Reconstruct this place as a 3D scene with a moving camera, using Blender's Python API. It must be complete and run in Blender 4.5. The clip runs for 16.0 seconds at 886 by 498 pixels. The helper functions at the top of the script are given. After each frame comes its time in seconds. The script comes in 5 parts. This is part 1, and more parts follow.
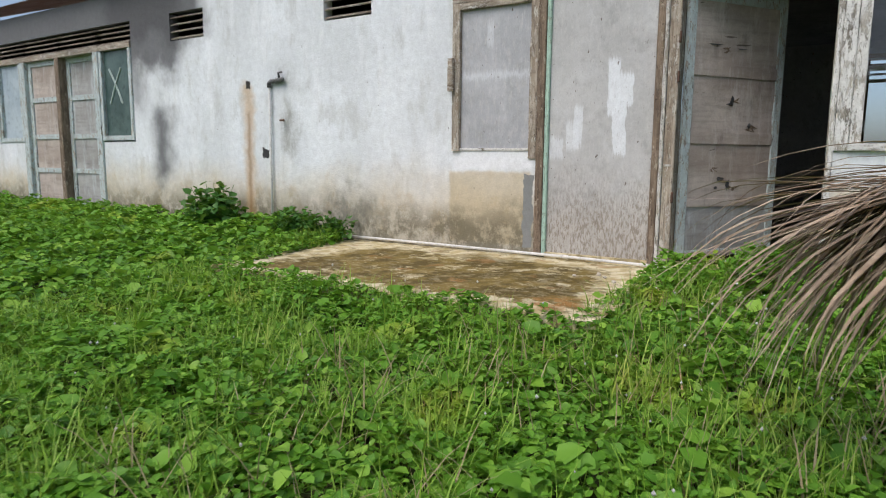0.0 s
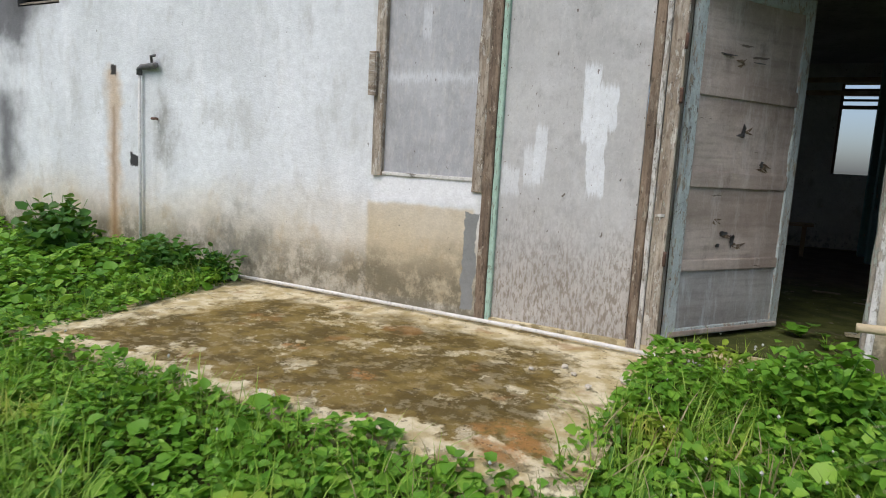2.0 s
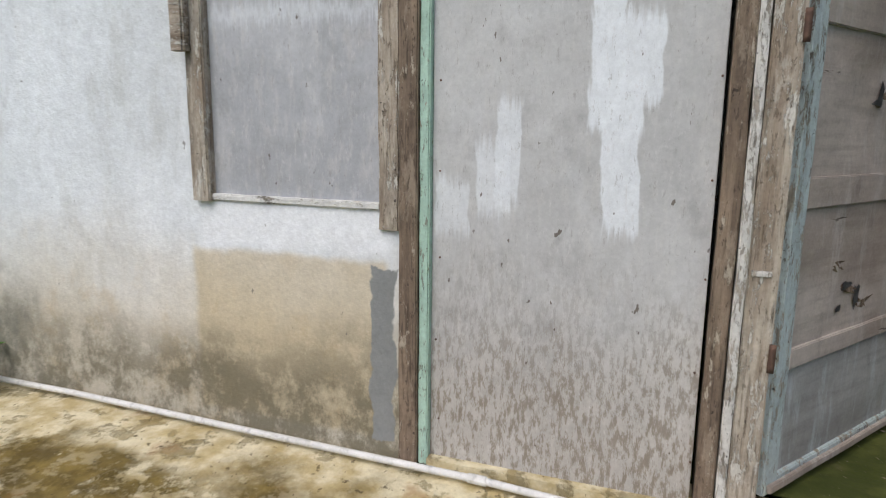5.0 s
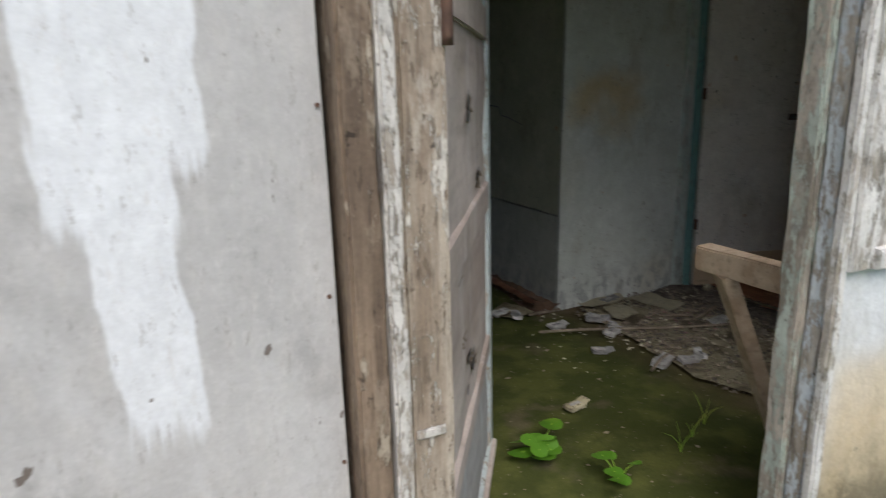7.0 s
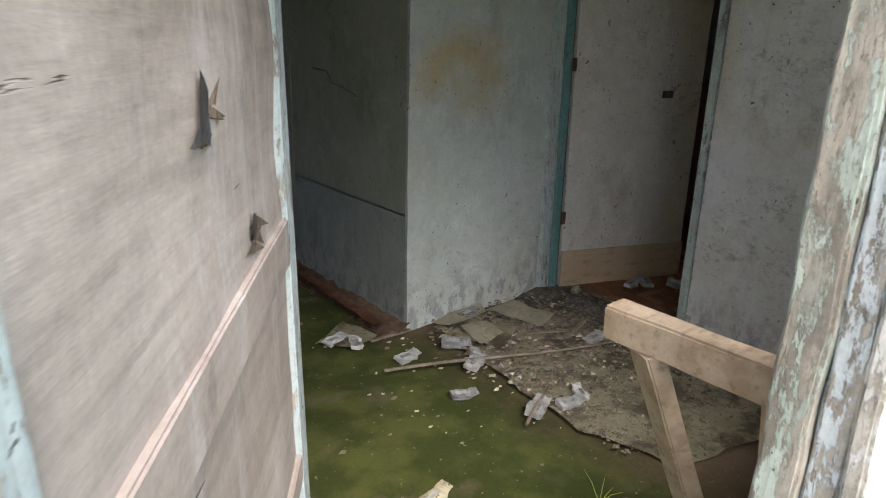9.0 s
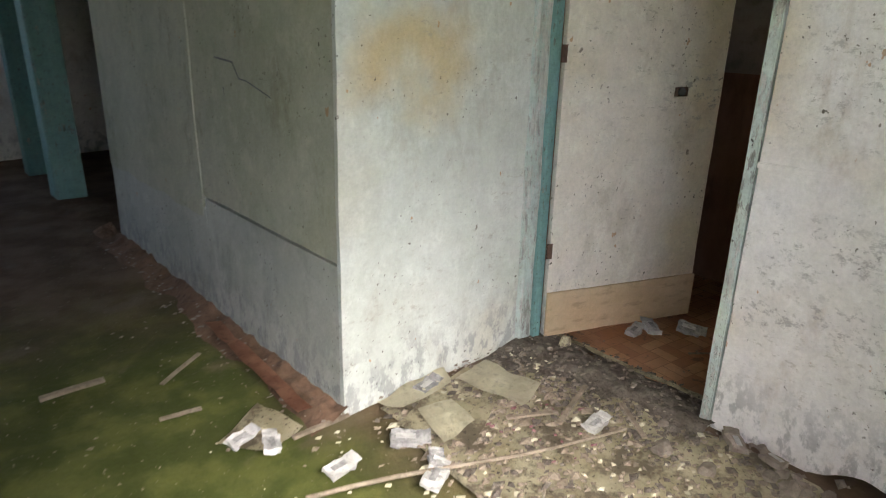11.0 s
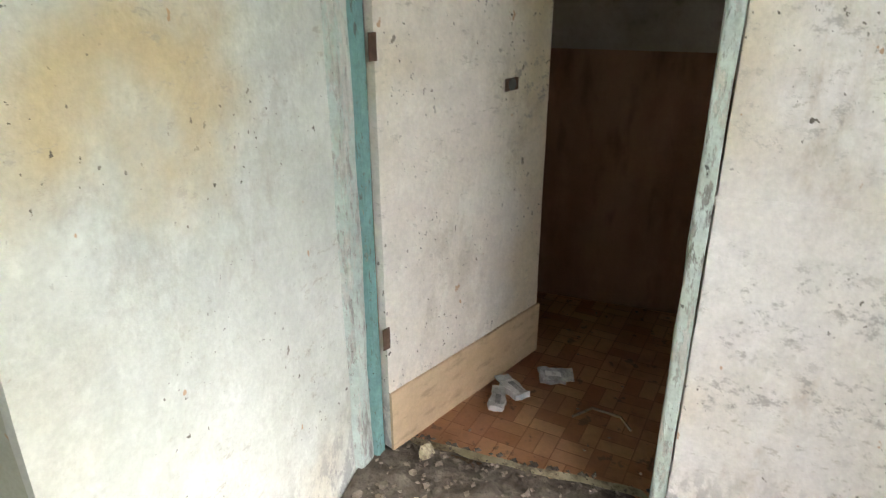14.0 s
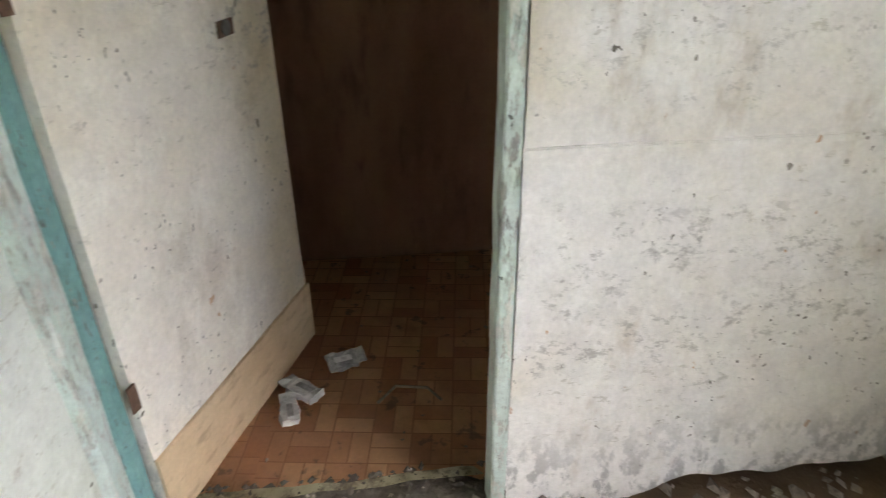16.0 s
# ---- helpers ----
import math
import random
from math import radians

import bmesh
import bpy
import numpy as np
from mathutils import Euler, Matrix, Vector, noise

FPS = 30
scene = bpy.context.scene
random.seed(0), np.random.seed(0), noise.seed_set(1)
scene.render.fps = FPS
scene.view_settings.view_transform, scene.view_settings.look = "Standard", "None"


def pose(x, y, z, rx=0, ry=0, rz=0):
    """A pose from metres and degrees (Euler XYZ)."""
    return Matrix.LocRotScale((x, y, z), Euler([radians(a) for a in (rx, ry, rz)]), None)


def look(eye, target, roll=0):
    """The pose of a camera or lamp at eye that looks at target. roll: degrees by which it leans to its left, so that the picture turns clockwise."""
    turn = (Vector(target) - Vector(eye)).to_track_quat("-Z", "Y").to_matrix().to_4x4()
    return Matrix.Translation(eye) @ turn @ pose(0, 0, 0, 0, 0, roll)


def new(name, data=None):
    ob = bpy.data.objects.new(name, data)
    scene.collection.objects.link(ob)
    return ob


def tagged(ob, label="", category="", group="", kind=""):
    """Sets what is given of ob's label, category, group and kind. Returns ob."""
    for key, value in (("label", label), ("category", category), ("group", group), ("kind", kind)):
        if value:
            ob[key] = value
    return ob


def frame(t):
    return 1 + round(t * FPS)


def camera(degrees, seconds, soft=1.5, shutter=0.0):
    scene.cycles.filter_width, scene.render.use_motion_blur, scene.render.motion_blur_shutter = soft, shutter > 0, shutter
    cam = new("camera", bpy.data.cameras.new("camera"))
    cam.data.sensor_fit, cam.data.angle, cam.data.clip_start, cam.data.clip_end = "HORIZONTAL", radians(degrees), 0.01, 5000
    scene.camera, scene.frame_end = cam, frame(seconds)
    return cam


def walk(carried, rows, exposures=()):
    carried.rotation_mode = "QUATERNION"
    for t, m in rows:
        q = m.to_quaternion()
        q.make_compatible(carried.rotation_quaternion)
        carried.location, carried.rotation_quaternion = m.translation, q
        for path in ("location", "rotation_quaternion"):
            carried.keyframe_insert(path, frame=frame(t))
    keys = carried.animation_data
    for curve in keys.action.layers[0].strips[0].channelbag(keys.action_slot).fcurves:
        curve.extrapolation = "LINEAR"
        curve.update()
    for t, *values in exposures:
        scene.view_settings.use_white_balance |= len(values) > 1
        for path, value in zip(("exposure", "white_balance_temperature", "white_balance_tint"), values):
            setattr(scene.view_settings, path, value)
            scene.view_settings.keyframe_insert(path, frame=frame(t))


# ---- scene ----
cam = camera(69.0, 16.0, soft=1.0, shutter=0.3)
PATH = [
    (0, (-0.01, 0.665, 1.302), (-1.081, 2.332, 1.031), 0.5),
    (0.5, (-0.244, 1.027, 1.381), (-1.243, 2.724, 1.032), 1.3),
    (1, (-0.501, 1.45, 1.403), (-1.311, 3.248, 1.071), -0.6),
    (1.5, (-0.617, 1.715, 1.495), (-1.405, 3.517, 1.134), 1.2),
    (2, (-0.728, 2.115, 1.535), (-1.635, 3.877, 1.263), 3.3),
    (2.5, (-0.818, 2.45, 1.587), (-1.652, 4.244, 1.29), 3.1),
    (3, (-0.999, 2.809, 1.637), (-1.751, 4.641, 1.359), 1.0),
    (3.2, (-1.046, 2.94, 1.672), (-1.83, 4.749, 1.337), 1.3),
    (5.3, (-1.692, 4.265, 1.687), (-2.324, 6.129, 1.332), 0.1),
    (5.5, (-1.746, 4.402, 1.682), (-2.305, 6.299, 1.382), -1.0),
    (6, (-1.834, 4.795, 1.782), (-2.018, 6.759, 1.448), -3.1),
    (6.5, (-1.806, 4.999, 1.888), (-1.563, 6.946, 1.498), -0.9),
    (7, (-1.771, 5.21, 1.886), (-0.952, 6.966, 1.39), -1.6),
    (7.5, (-1.687, 5.386, 1.874), (-0.657, 7.011, 1.326), -0.4),
    (8, (-1.51, 5.62, 1.897), (-0.465, 7.234, 1.347), 0.3),
    (8.5, (-1.381, 5.746, 1.929), (-0.263, 7.291, 1.327), 0.2),
    (8.7, (-1.327, 5.833, 1.918), (-0.154, 7.334, 1.309), 0.6),
    (10.8, (-0.689, 6.494, 1.915), (0.53, 7.916, 1.213), 2.1),
    (11, (-0.626, 6.604, 1.907), (0.632, 8.005, 1.231), 1.2),
    (11.5, (-0.515, 6.839, 1.927), (0.828, 8.156, 1.246), 1.2),
    (12, (-0.422, 6.983, 1.92), (0.814, 8.445, 1.342), 0.1),
    (12.5, (-0.234, 7.149, 1.955), (1.008, 8.594, 1.349), 0.8),
    (13, (-0.125, 7.235, 1.971), (1.264, 8.519, 1.32), 1.2),
    (13.5, (-0.024, 7.383, 1.959), (1.584, 8.354, 1.272), 0.5),
    (14, (0.013, 7.552, 1.939), (1.741, 8.196, 1.164), -0.3),
    (14.5, (0.045, 7.615, 1.92), (1.779, 8.069, 1.034), -0.0),
    (15, (0.144, 7.667, 1.907), (1.899, 7.969, 0.996), -0.7),
    (15.5, (0.295, 7.728, 1.917), (2.051, 7.874, 0.971), -0.9),
    (16, (0.381, 7.731, 1.918), (2.116, 7.548, 0.94), -0.7),
]
EXPOSURES = [(0, 0.38, 6500, 10), (5.5, 0.28, 6400, 10), (6.5, 0.36, 6450, 10), (7.5, 0.9, 6450, 11), (8.5, 1.55, 6450, 11), (8.7, 1.65, 6450, 11), (10.8, 3.4, 6900, 12),
             (12, 3.75, 6900, 13), (13, 3.85, 6850, 13), (14, 4.15, 6950, 12), (15, 4.05, 6800, 13), (16, 4.1, 6800, 13)]
walk(cam, [(t, look(eye, target, roll)) for t, eye, target, roll in PATH], EXPOSURES)

# ---- light: a bright overcast day ----
world = bpy.data.worlds.new("world")
scene.world = world
world.use_nodes = True
wn = world.node_tree.nodes
sky = wn.new("ShaderNodeTexSky")
sky.sky_type = "NISHITA"
sky.sun_disc = False
sky.sun_elevation, sky.sun_rotation = radians(58), radians(200)
sky.air_density, sky.dust_density, sky.ozone_density = 0.75, 3.2, 0.7
wn["Background"].inputs["Strength"].default_value = 0.13
world.node_tree.links.new(sky.outputs[0], wn["Background"].inputs["Color"])
sun_data = bpy.data.lights.new("sun", "SUN")
sun_data.energy, sun_data.angle, sun_data.color = 1.1, radians(40), (1.0, 0.98, 0.95)
sun = new("sun", sun_data)
sun.matrix_world = look((-6, -10, 20), (-3, 6, 0))


# ---- materials ----
class Nodes:
    """A small builder of node trees for surfaces laid out in world metres."""

    def __init__(self, name):
        self.mat = bpy.data.materials.new(name)
        self.mat.use_nodes = True
        self.tree = self.mat.node_tree
        self.bsdf = self.tree.nodes["Principled BSDF"]
        self.pos = self.tree.nodes.new("ShaderNodeNewGeometry")
        self.place = self.pos.outputs["Position"]

    def put(self, socket, value):
        if hasattr(value, "links"):
            self.tree.links.new(value, socket)
        else:
            socket.default_value = value

    def math(self, op, a, b=0.0, clamp=False):
        n = self.tree.nodes.new("ShaderNodeMath")
        n.operation, n.use_clamp = op, clamp
        self.put(n.inputs[0], a)
        self.put(n.inputs[1], b)
        return n.outputs[0]

    def noise(self, scale, stretch=(1, 1, 1), detail=4.0, shift=0.0, rough=0.55):
        m = self.tree.nodes.new("ShaderNodeMapping")
        m.inputs["Scale"].default_value = stretch
        m.inputs["Location"].default_value = (shift, shift * 0.7, shift * 1.3)
        self.put(m.inputs["Vector"], self.place)
        n = self.tree.nodes.new("ShaderNodeTexNoise")
        n.inputs["Scale"].default_value, n.inputs["Detail"].default_value = scale, detail
        n.inputs["Roughness"].default_value = rough
        self.put(n.inputs["Vector"], m.outputs[0])
        return n.outputs["Fac"]

    def step(self, x, lo, hi):
        n = self.tree.nodes.new("ShaderNodeMapRange")
        n.interpolation_type = "SMOOTHSTEP"
        self.put(n.inputs["Value"], x)
        n.inputs["From Min"].default_value, n.inputs["From Max"].default_value = lo, hi
        return n.outputs["Result"]

    def axis(self, i):
        n = self.tree.nodes.new("ShaderNodeSeparateXYZ")
        self.put(n.inputs[0], self.place)
        return n.outputs[i]

    def wobbled(self, i, amount, scale=6.0, shift=0.0, stretch=(1, 1, 1)):
        return self.math("ADD", self.axis(i), self.math("MULTIPLY", self.math("SUBTRACT", self.noise(scale, stretch, 5, shift), 0.5), amount))

    def patch(self, i, lo, hi, z0, z1, amount=0.1, soft=0.02, scale=6.0, shift=0.0, brush=False):
        """1 inside a ragged patch between lo and hi on axis i and z0 and z1 in height. brush: its ends fray into bristle strokes."""
        u = self.wobbled(i, amount, scale * (0.5 if brush else 1.0), shift)
        z = self.wobbled(2, amount * 1.6, scale, shift + 5)
        ends = soft
        if brush:
            u = self.math("ADD", u, self.math("MULTIPLY", self.math("SUBTRACT", self.noise(scale * 0.3, (1, 1, 1), 2, shift + 9), 0.5), 0.07))
            z = self.math("ADD", z, self.math("MULTIPLY", self.math("SUBTRACT", self.noise(90, (1, 1, 0.06), 3, shift + 7), 0.5), 0.14))
            ends = 0.035
        out = self.math("MULTIPLY", self.step(u, lo - soft, lo + soft), self.step(u, hi + soft, hi - soft))
        return self.math("MULTIPLY", out, self.math("MULTIPLY", self.step(z, z0 - ends, z0 + ends), self.step(z, z1 + ends, z1 - ends)))

    def mix(self, fac, a, b):
        n = self.tree.nodes.new("ShaderNodeMix")
        n.data_type = "RGBA"
        self.put(n.inputs["Factor"], fac)
        for sock, v in ((n.inputs[6], a), (n.inputs[7], b)):
            self.put(sock, (*v, 1) if isinstance(v, tuple) else v)
        return n.outputs[2]

    def done(self, color, rough=0.8, bump=None, strength=0.3, distance=0.01, spec=0.3, grain=0.5):
        if not isinstance(color, tuple) and grain:
            g = self.math("ADD", self.math("MULTIPLY", self.noise(75, detail=5, shift=17, rough=0.75), 0.75), self.math("MULTIPLY", self.noise(14, detail=7, shift=19, rough=0.7), 0.75))
            g = self.math("ADD", 1.0, self.math("MULTIPLY", self.math("SUBTRACT", g, 0.75), grain))
            m = self.tree.nodes.new("ShaderNodeMix")
            m.data_type, m.blend_type = "RGBA", "MULTIPLY"
            m.inputs["Factor"].default_value = 1.0
            self.put(m.inputs[6], color)
            self.put(m.inputs[7], g)
            color = m.outputs[2]
        self.put(self.bsdf.inputs["Base Color"], (*color, 1) if isinstance(color, tuple) else color)
        self.put(self.bsdf.inputs["Roughness"], rough)
        self.bsdf.inputs["Specular IOR Level"].default_value = spec
        if bump is not None:
            n = self.tree.nodes.new("ShaderNodeBump")
            n.inputs["Strength"].default_value, n.inputs["Distance"].default_value = strength, distance
            self.put(n.inputs["Height"], bump)
            self.put(self.bsdf.inputs["Normal"], n.outputs[0])
        return self.mat

    def random(self):
        return self.tree.nodes.new("ShaderNodeObjectInfo").outputs["Random"]

    def island(self):
        return self.pos.outputs["Random Per Island"]


def specks(n, scale, lo, hi, shift=0.0, stretch=(1, 1, 1)):
    return n.step(n.noise(scale, stretch, 3, shift), lo, hi)


def facade_plaster():
    n = Nodes("whitewashed_plaster")
    c = n.mix(n.step(n.noise(1.1, (1, 1, 0.6)), 0.35, 0.7), (0.70, 0.73, 0.75), (0.82, 0.855, 0.885))
    c = n.mix(n.math("MULTIPLY", n.step(n.noise(3.0, (1.2, 1, 0.5), 9, 3, 0.7), 0.50, 0.66), 0.5), c, (0.52, 0.53, 0.51))
    c = n.mix(n.math("MULTIPLY", n.step(n.noise(2.0, (2.6, 1, 0.35), 7, 33, 0.65), 0.52, 0.64), 0.4), c, (0.86, 0.88, 0.90))
    # ochre damp that climbs from the ground
    damp = n.step(n.wobbled(2, 0.75, 1.6, 8), 1.38, 0.72)
    c = n.mix(n.math("MULTIPLY", damp, 0.72), c, (0.62, 0.535, 0.38))
    c = n.mix(n.math("MULTIPLY", n.patch(0, -3.49, -2.60, 0.5, 1.205, 0.05, 0.02, 4), 0.62), c, (0.57, 0.46, 0.27))
    c = n.mix(n.math("MULTIPLY", n.patch(0, -0.2, 3.0, 0.55, 1.12, 0.10, 0.08, 3), 0.6), c, (0.60, 0.47, 0.27))
    c = n.mix(n.math("MULTIPLY", n.math("MULTIPLY", damp, n.step(n.noise(4.0, (1, 1, 0.8), 8, 23, 0.7), 0.50, 0.66)), 0.45), c, (0.50, 0.37, 0.19))
    c = n.mix(n.math("MULTIPLY", n.patch(0, -3.45, -2.60, 1.215, 1.40, 0.09, 0.03, 5), 0.85), c, (0.86, 0.88, 0.90))
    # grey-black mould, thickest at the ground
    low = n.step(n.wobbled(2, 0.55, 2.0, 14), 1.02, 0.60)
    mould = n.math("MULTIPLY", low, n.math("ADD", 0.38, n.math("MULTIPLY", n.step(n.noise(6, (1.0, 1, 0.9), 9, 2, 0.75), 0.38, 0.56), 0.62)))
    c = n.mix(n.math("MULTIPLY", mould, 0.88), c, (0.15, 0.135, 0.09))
    # bare cement where the coat fell
    c = n.mix(n.patch(0, -2.672, -2.575, 0.50, 1.19, 0.10, 0.005, 6, 4), c, (0.25, 0.26, 0.255))
    for u0, u1, z0, z1, s, k in ((-5.84, -5.64, 1.40, 1.88, 1, 0.75), (-5.9, -5.5, 2.14, 2.3, 2, 0.6), (-5.15, -4.4, 0.5, 0.96, 3, 0.8), (-6.0, -5.3, 0.4, 0.8, 6, 0.5)):
        blot = n.math("MULTIPLY", n.patch(0, u0, u1, z0, z1, 0.5, 0.16, 3, s), n.math("ADD", 0.35, n.math("MULTIPLY", n.step(n.noise(7, (1, 1, 0.8), 9, s + 80, 0.75), 0.42, 0.58), 0.65)))
        c = n.mix(n.math("MULTIPLY", blot, k), c, (0.20, 0.195, 0.16))
    # soot and rust, then two near-black spots
    for u0, u1, z0, z1, k in ((-9.4, -7.7, 2.5, 4.6, 0.88), (-8.45, -8.06, 1.0, 2.05, 0.85), (-8.95, -8.55, 1.9, 2.6, 0.55), (-16, -7.2, 2.9, 4.8, 0.9)):
        c = n.mix(n.math("MULTIPLY", n.patch(0, u0, u1, z0, z1, 0.6, 0.2, 2.2, u0), k), c, (0.10, 0.10, 0.105))
    c = n.mix(n.math("MULTIPLY", n.patch(0, -6.53, -6.36, 0.5, 2.22, 0.26, 0.08, 4, 9), 0.62), c, (0.55, 0.35, 0.15))
    c = n.mix(n.math("MULTIPLY", n.patch(0, -6.47, -6.42, 0.6, 1.9, 0.10, 0.03, 6, 19), 0.5), c, (0.22, 0.12, 0.06))
    # hole at the head of the rust streak, its inner dark painted flat
    c = n.mix(n.patch(0, -6.48, -6.41, 2.16, 2.25, 0.05, 0.01, 12, 3), c, (0.05, 0.045, 0.04))
    c = n.mix(n.patch(0, -6.21, -6.10, 1.32, 1.43, 0.08, 0.01, 12, 9), c, (0.05, 0.05, 0.05))
    c = n.mix(n.math("MULTIPLY", specks(n, 26, 0.70, 0.74, 4, (1, 1, 0.6)), 0.7), c, (0.15, 0.14, 0.12))
    h = n.math("ADD", n.noise(5, detail=6), n.math("MULTIPLY", n.noise(60, detail=2), 0.25))
    return n.done(c, 0.88, h, 0.5, 0.02, grain=0.6)


def hardboard(name, patches, base=(0.50, 0.50, 0.495)):
    """Grey painted hardboard, streaked by rain, with the ragged patches of whiter paint that are named."""
    n = Nodes(name)
    c = n.mix(n.step(n.noise(2.2, detail=6), 0.3, 0.7), tuple(v * 0.92 for v in base), tuple(v * 1.12 for v in base))
    c = n.mix(n.math("MULTIPLY", n.step(n.noise(24, (1.2, 1, 0.3), 7, 6, 0.7), 0.48, 0.66), 0.5), c, (0.58, 0.57, 0.55))
    low = n.step(n.wobbled(2, 0.7, 3, 3), 1.35, 0.62)
    c = n.mix(n.math("MULTIPLY", n.step(n.noise(6, (1, 1, 0.8), 8, 41, 0.7), 0.50, 0.68), 0.45), c, (0.34, 0.335, 0.33))
    c = n.mix(n.math("MULTIPLY", n.step(n.noise(3.5, (1, 1, 0.5), 7, 44, 0.65), 0.53, 0.68), 0.35), c, (0.62, 0.63, 0.64))
    c = n.mix(n.math("MULTIPLY", low, n.math("MULTIPLY", n.step(n.noise(48, (1.1, 1, 0.35), 7, 1, 0.75), 0.46, 0.58), 0.85)), c, (0.15, 0.12, 0.09))
    c = n.mix(n.math("MULTIPLY", low, 0.35), c, (0.42, 0.36, 0.28))
    for i, (u0, u1, z0, z1, k) in enumerate(patches):
        c = n.mix(n.math("MULTIPLY", n.patch(0, u0, u1, z0, z1, 0.05, 0.004, 10, i * 3.1, True), k), c, (0.78, 0.81, 0.84))
    c = n.mix(n.math("MULTIPLY", n.step(n.noise(60, (1.3, 1, 0.35), 5, 25, 0.8), 0.58, 0.64), 0.4), c, (0.64, 0.63, 0.62))
    c = n.mix(n.math("MULTIPLY", n.step(n.noise(52, (1.3, 1, 0.4), 6, 28, 0.8), 0.58, 0.64), 0.4), c, (0.27, 0.25, 0.23))
    c = n.mix(n.math("MULTIPLY", specks(n, 30, 0.71, 0.74, 2, (1, 1, 0.5)), 0.8), c, (0.10, 0.07, 0.05))
    return n.done(c, 0.7, n.noise(38, (1, 1, 0.4), 5), 0.25, 0.006)


def old_wood(name, along, wood, paint, amount, light=(0.50, 0.44, 0.36)):
    """Weathered timber with its grain on one axis and what is left of its paint."""
    n = Nodes(name)
    st = [1.0, 1.0, 1.0]
    st[along] = 0.07
    grain = n.noise(34, tuple(st), 6, 1)
    c = n.mix(n.step(grain, 0.3, 0.7), wood, light)
    fine = n.noise(120, tuple(st), 4, 21)
    c = n.mix(n.math("MULTIPLY", n.step(fine, 0.54, 0.68), 0.55), c, tuple(v * 0.4 for v in wood))
    st[along] = 0.3
    c = n.mix(n.math("MULTIPLY", n.step(n.noise(7, tuple(st), 8, 5, 0.7), 0.48, 0.64), 0.35 + amount), c, tuple(v * 0.42 for v in wood))
    c = n.mix(n.math("MULTIPLY", n.step(n.noise(16, tuple(st), 8, 35, 0.75), 0.52, 0.60), 0.5), c, tuple(0.5 * (u + v) for u, v in zip(light, paint)))
    flakes = n.step(n.noise(24, tuple(st), 10, 9, 0.8), 0.62 - amount * 0.27, 0.64 - amount * 0.27)
    c = n.mix(flakes, c, paint)
    chips = n.math("MULTIPLY", n.step(n.noise(60, tuple(st), 6, 29, 0.75), 0.585, 0.61), 0.85)
    c = n.mix(chips, c, tuple(v * 0.7 for v in wood))
    c = n.mix(n.math("MULTIPLY", specks(n, 40, 0.7, 0.73, 3), 0.8), c, (0.04, 0.03, 0.025))
    h = n.math("SUBTRACT", n.math("ADD", grain, n.math("MULTIPLY", flakes, 0.6)), n.math("MULTIPLY", chips, 0.4))
    return n.done(c, 0.78, h, 0.7, 0.008, grain=0.9)


def ply_panel(name, wood, light, streak, k):
    """Old ply laid out on its own door: soft cross grain, rain smears and fine splits."""
    n = Nodes(name)
    n.place = n.tree.nodes.new("ShaderNodeTexCoord").outputs["Object"]
    c = n.mix(n.step(n.noise(2.2, (0.5, 1, 1.4), 6, 1), 0.35, 0.65), wood, light)
    c = n.mix(n.math("MULTIPLY", n.step(n.noise(30, (0.10, 1, 1), 6, 4), 0.45, 0.7), 0.3), c, tuple(v * 0.55 for v in wood))
    c = n.mix(n.math("MULTIPLY", n.step(n.noise(9, (1, 1, 0.16), 7, 11, 0.7), 0.50, 0.66), k), c, streak)
    c = n.mix(n.math("MULTIPLY", n.step(n.noise(3.2, (1.2, 1, 0.6), 8, 17, 0.7), 0.54, 0.66), 0.5), c, tuple(v * 0.5 for v in wood))
    split = n.math("MULTIPLY", n.step(n.noise(17, (0.12, 1, 1), 5, 6, 0.6), 0.68, 0.70), 0.7)
    c = n.mix(split, c, (0.05, 0.035, 0.025))
    return n.done(c, 0.75, n.math("SUBTRACT", n.noise(26, (0.15, 1, 1), 5), split), 0.4, 0.006, grain=0.7)


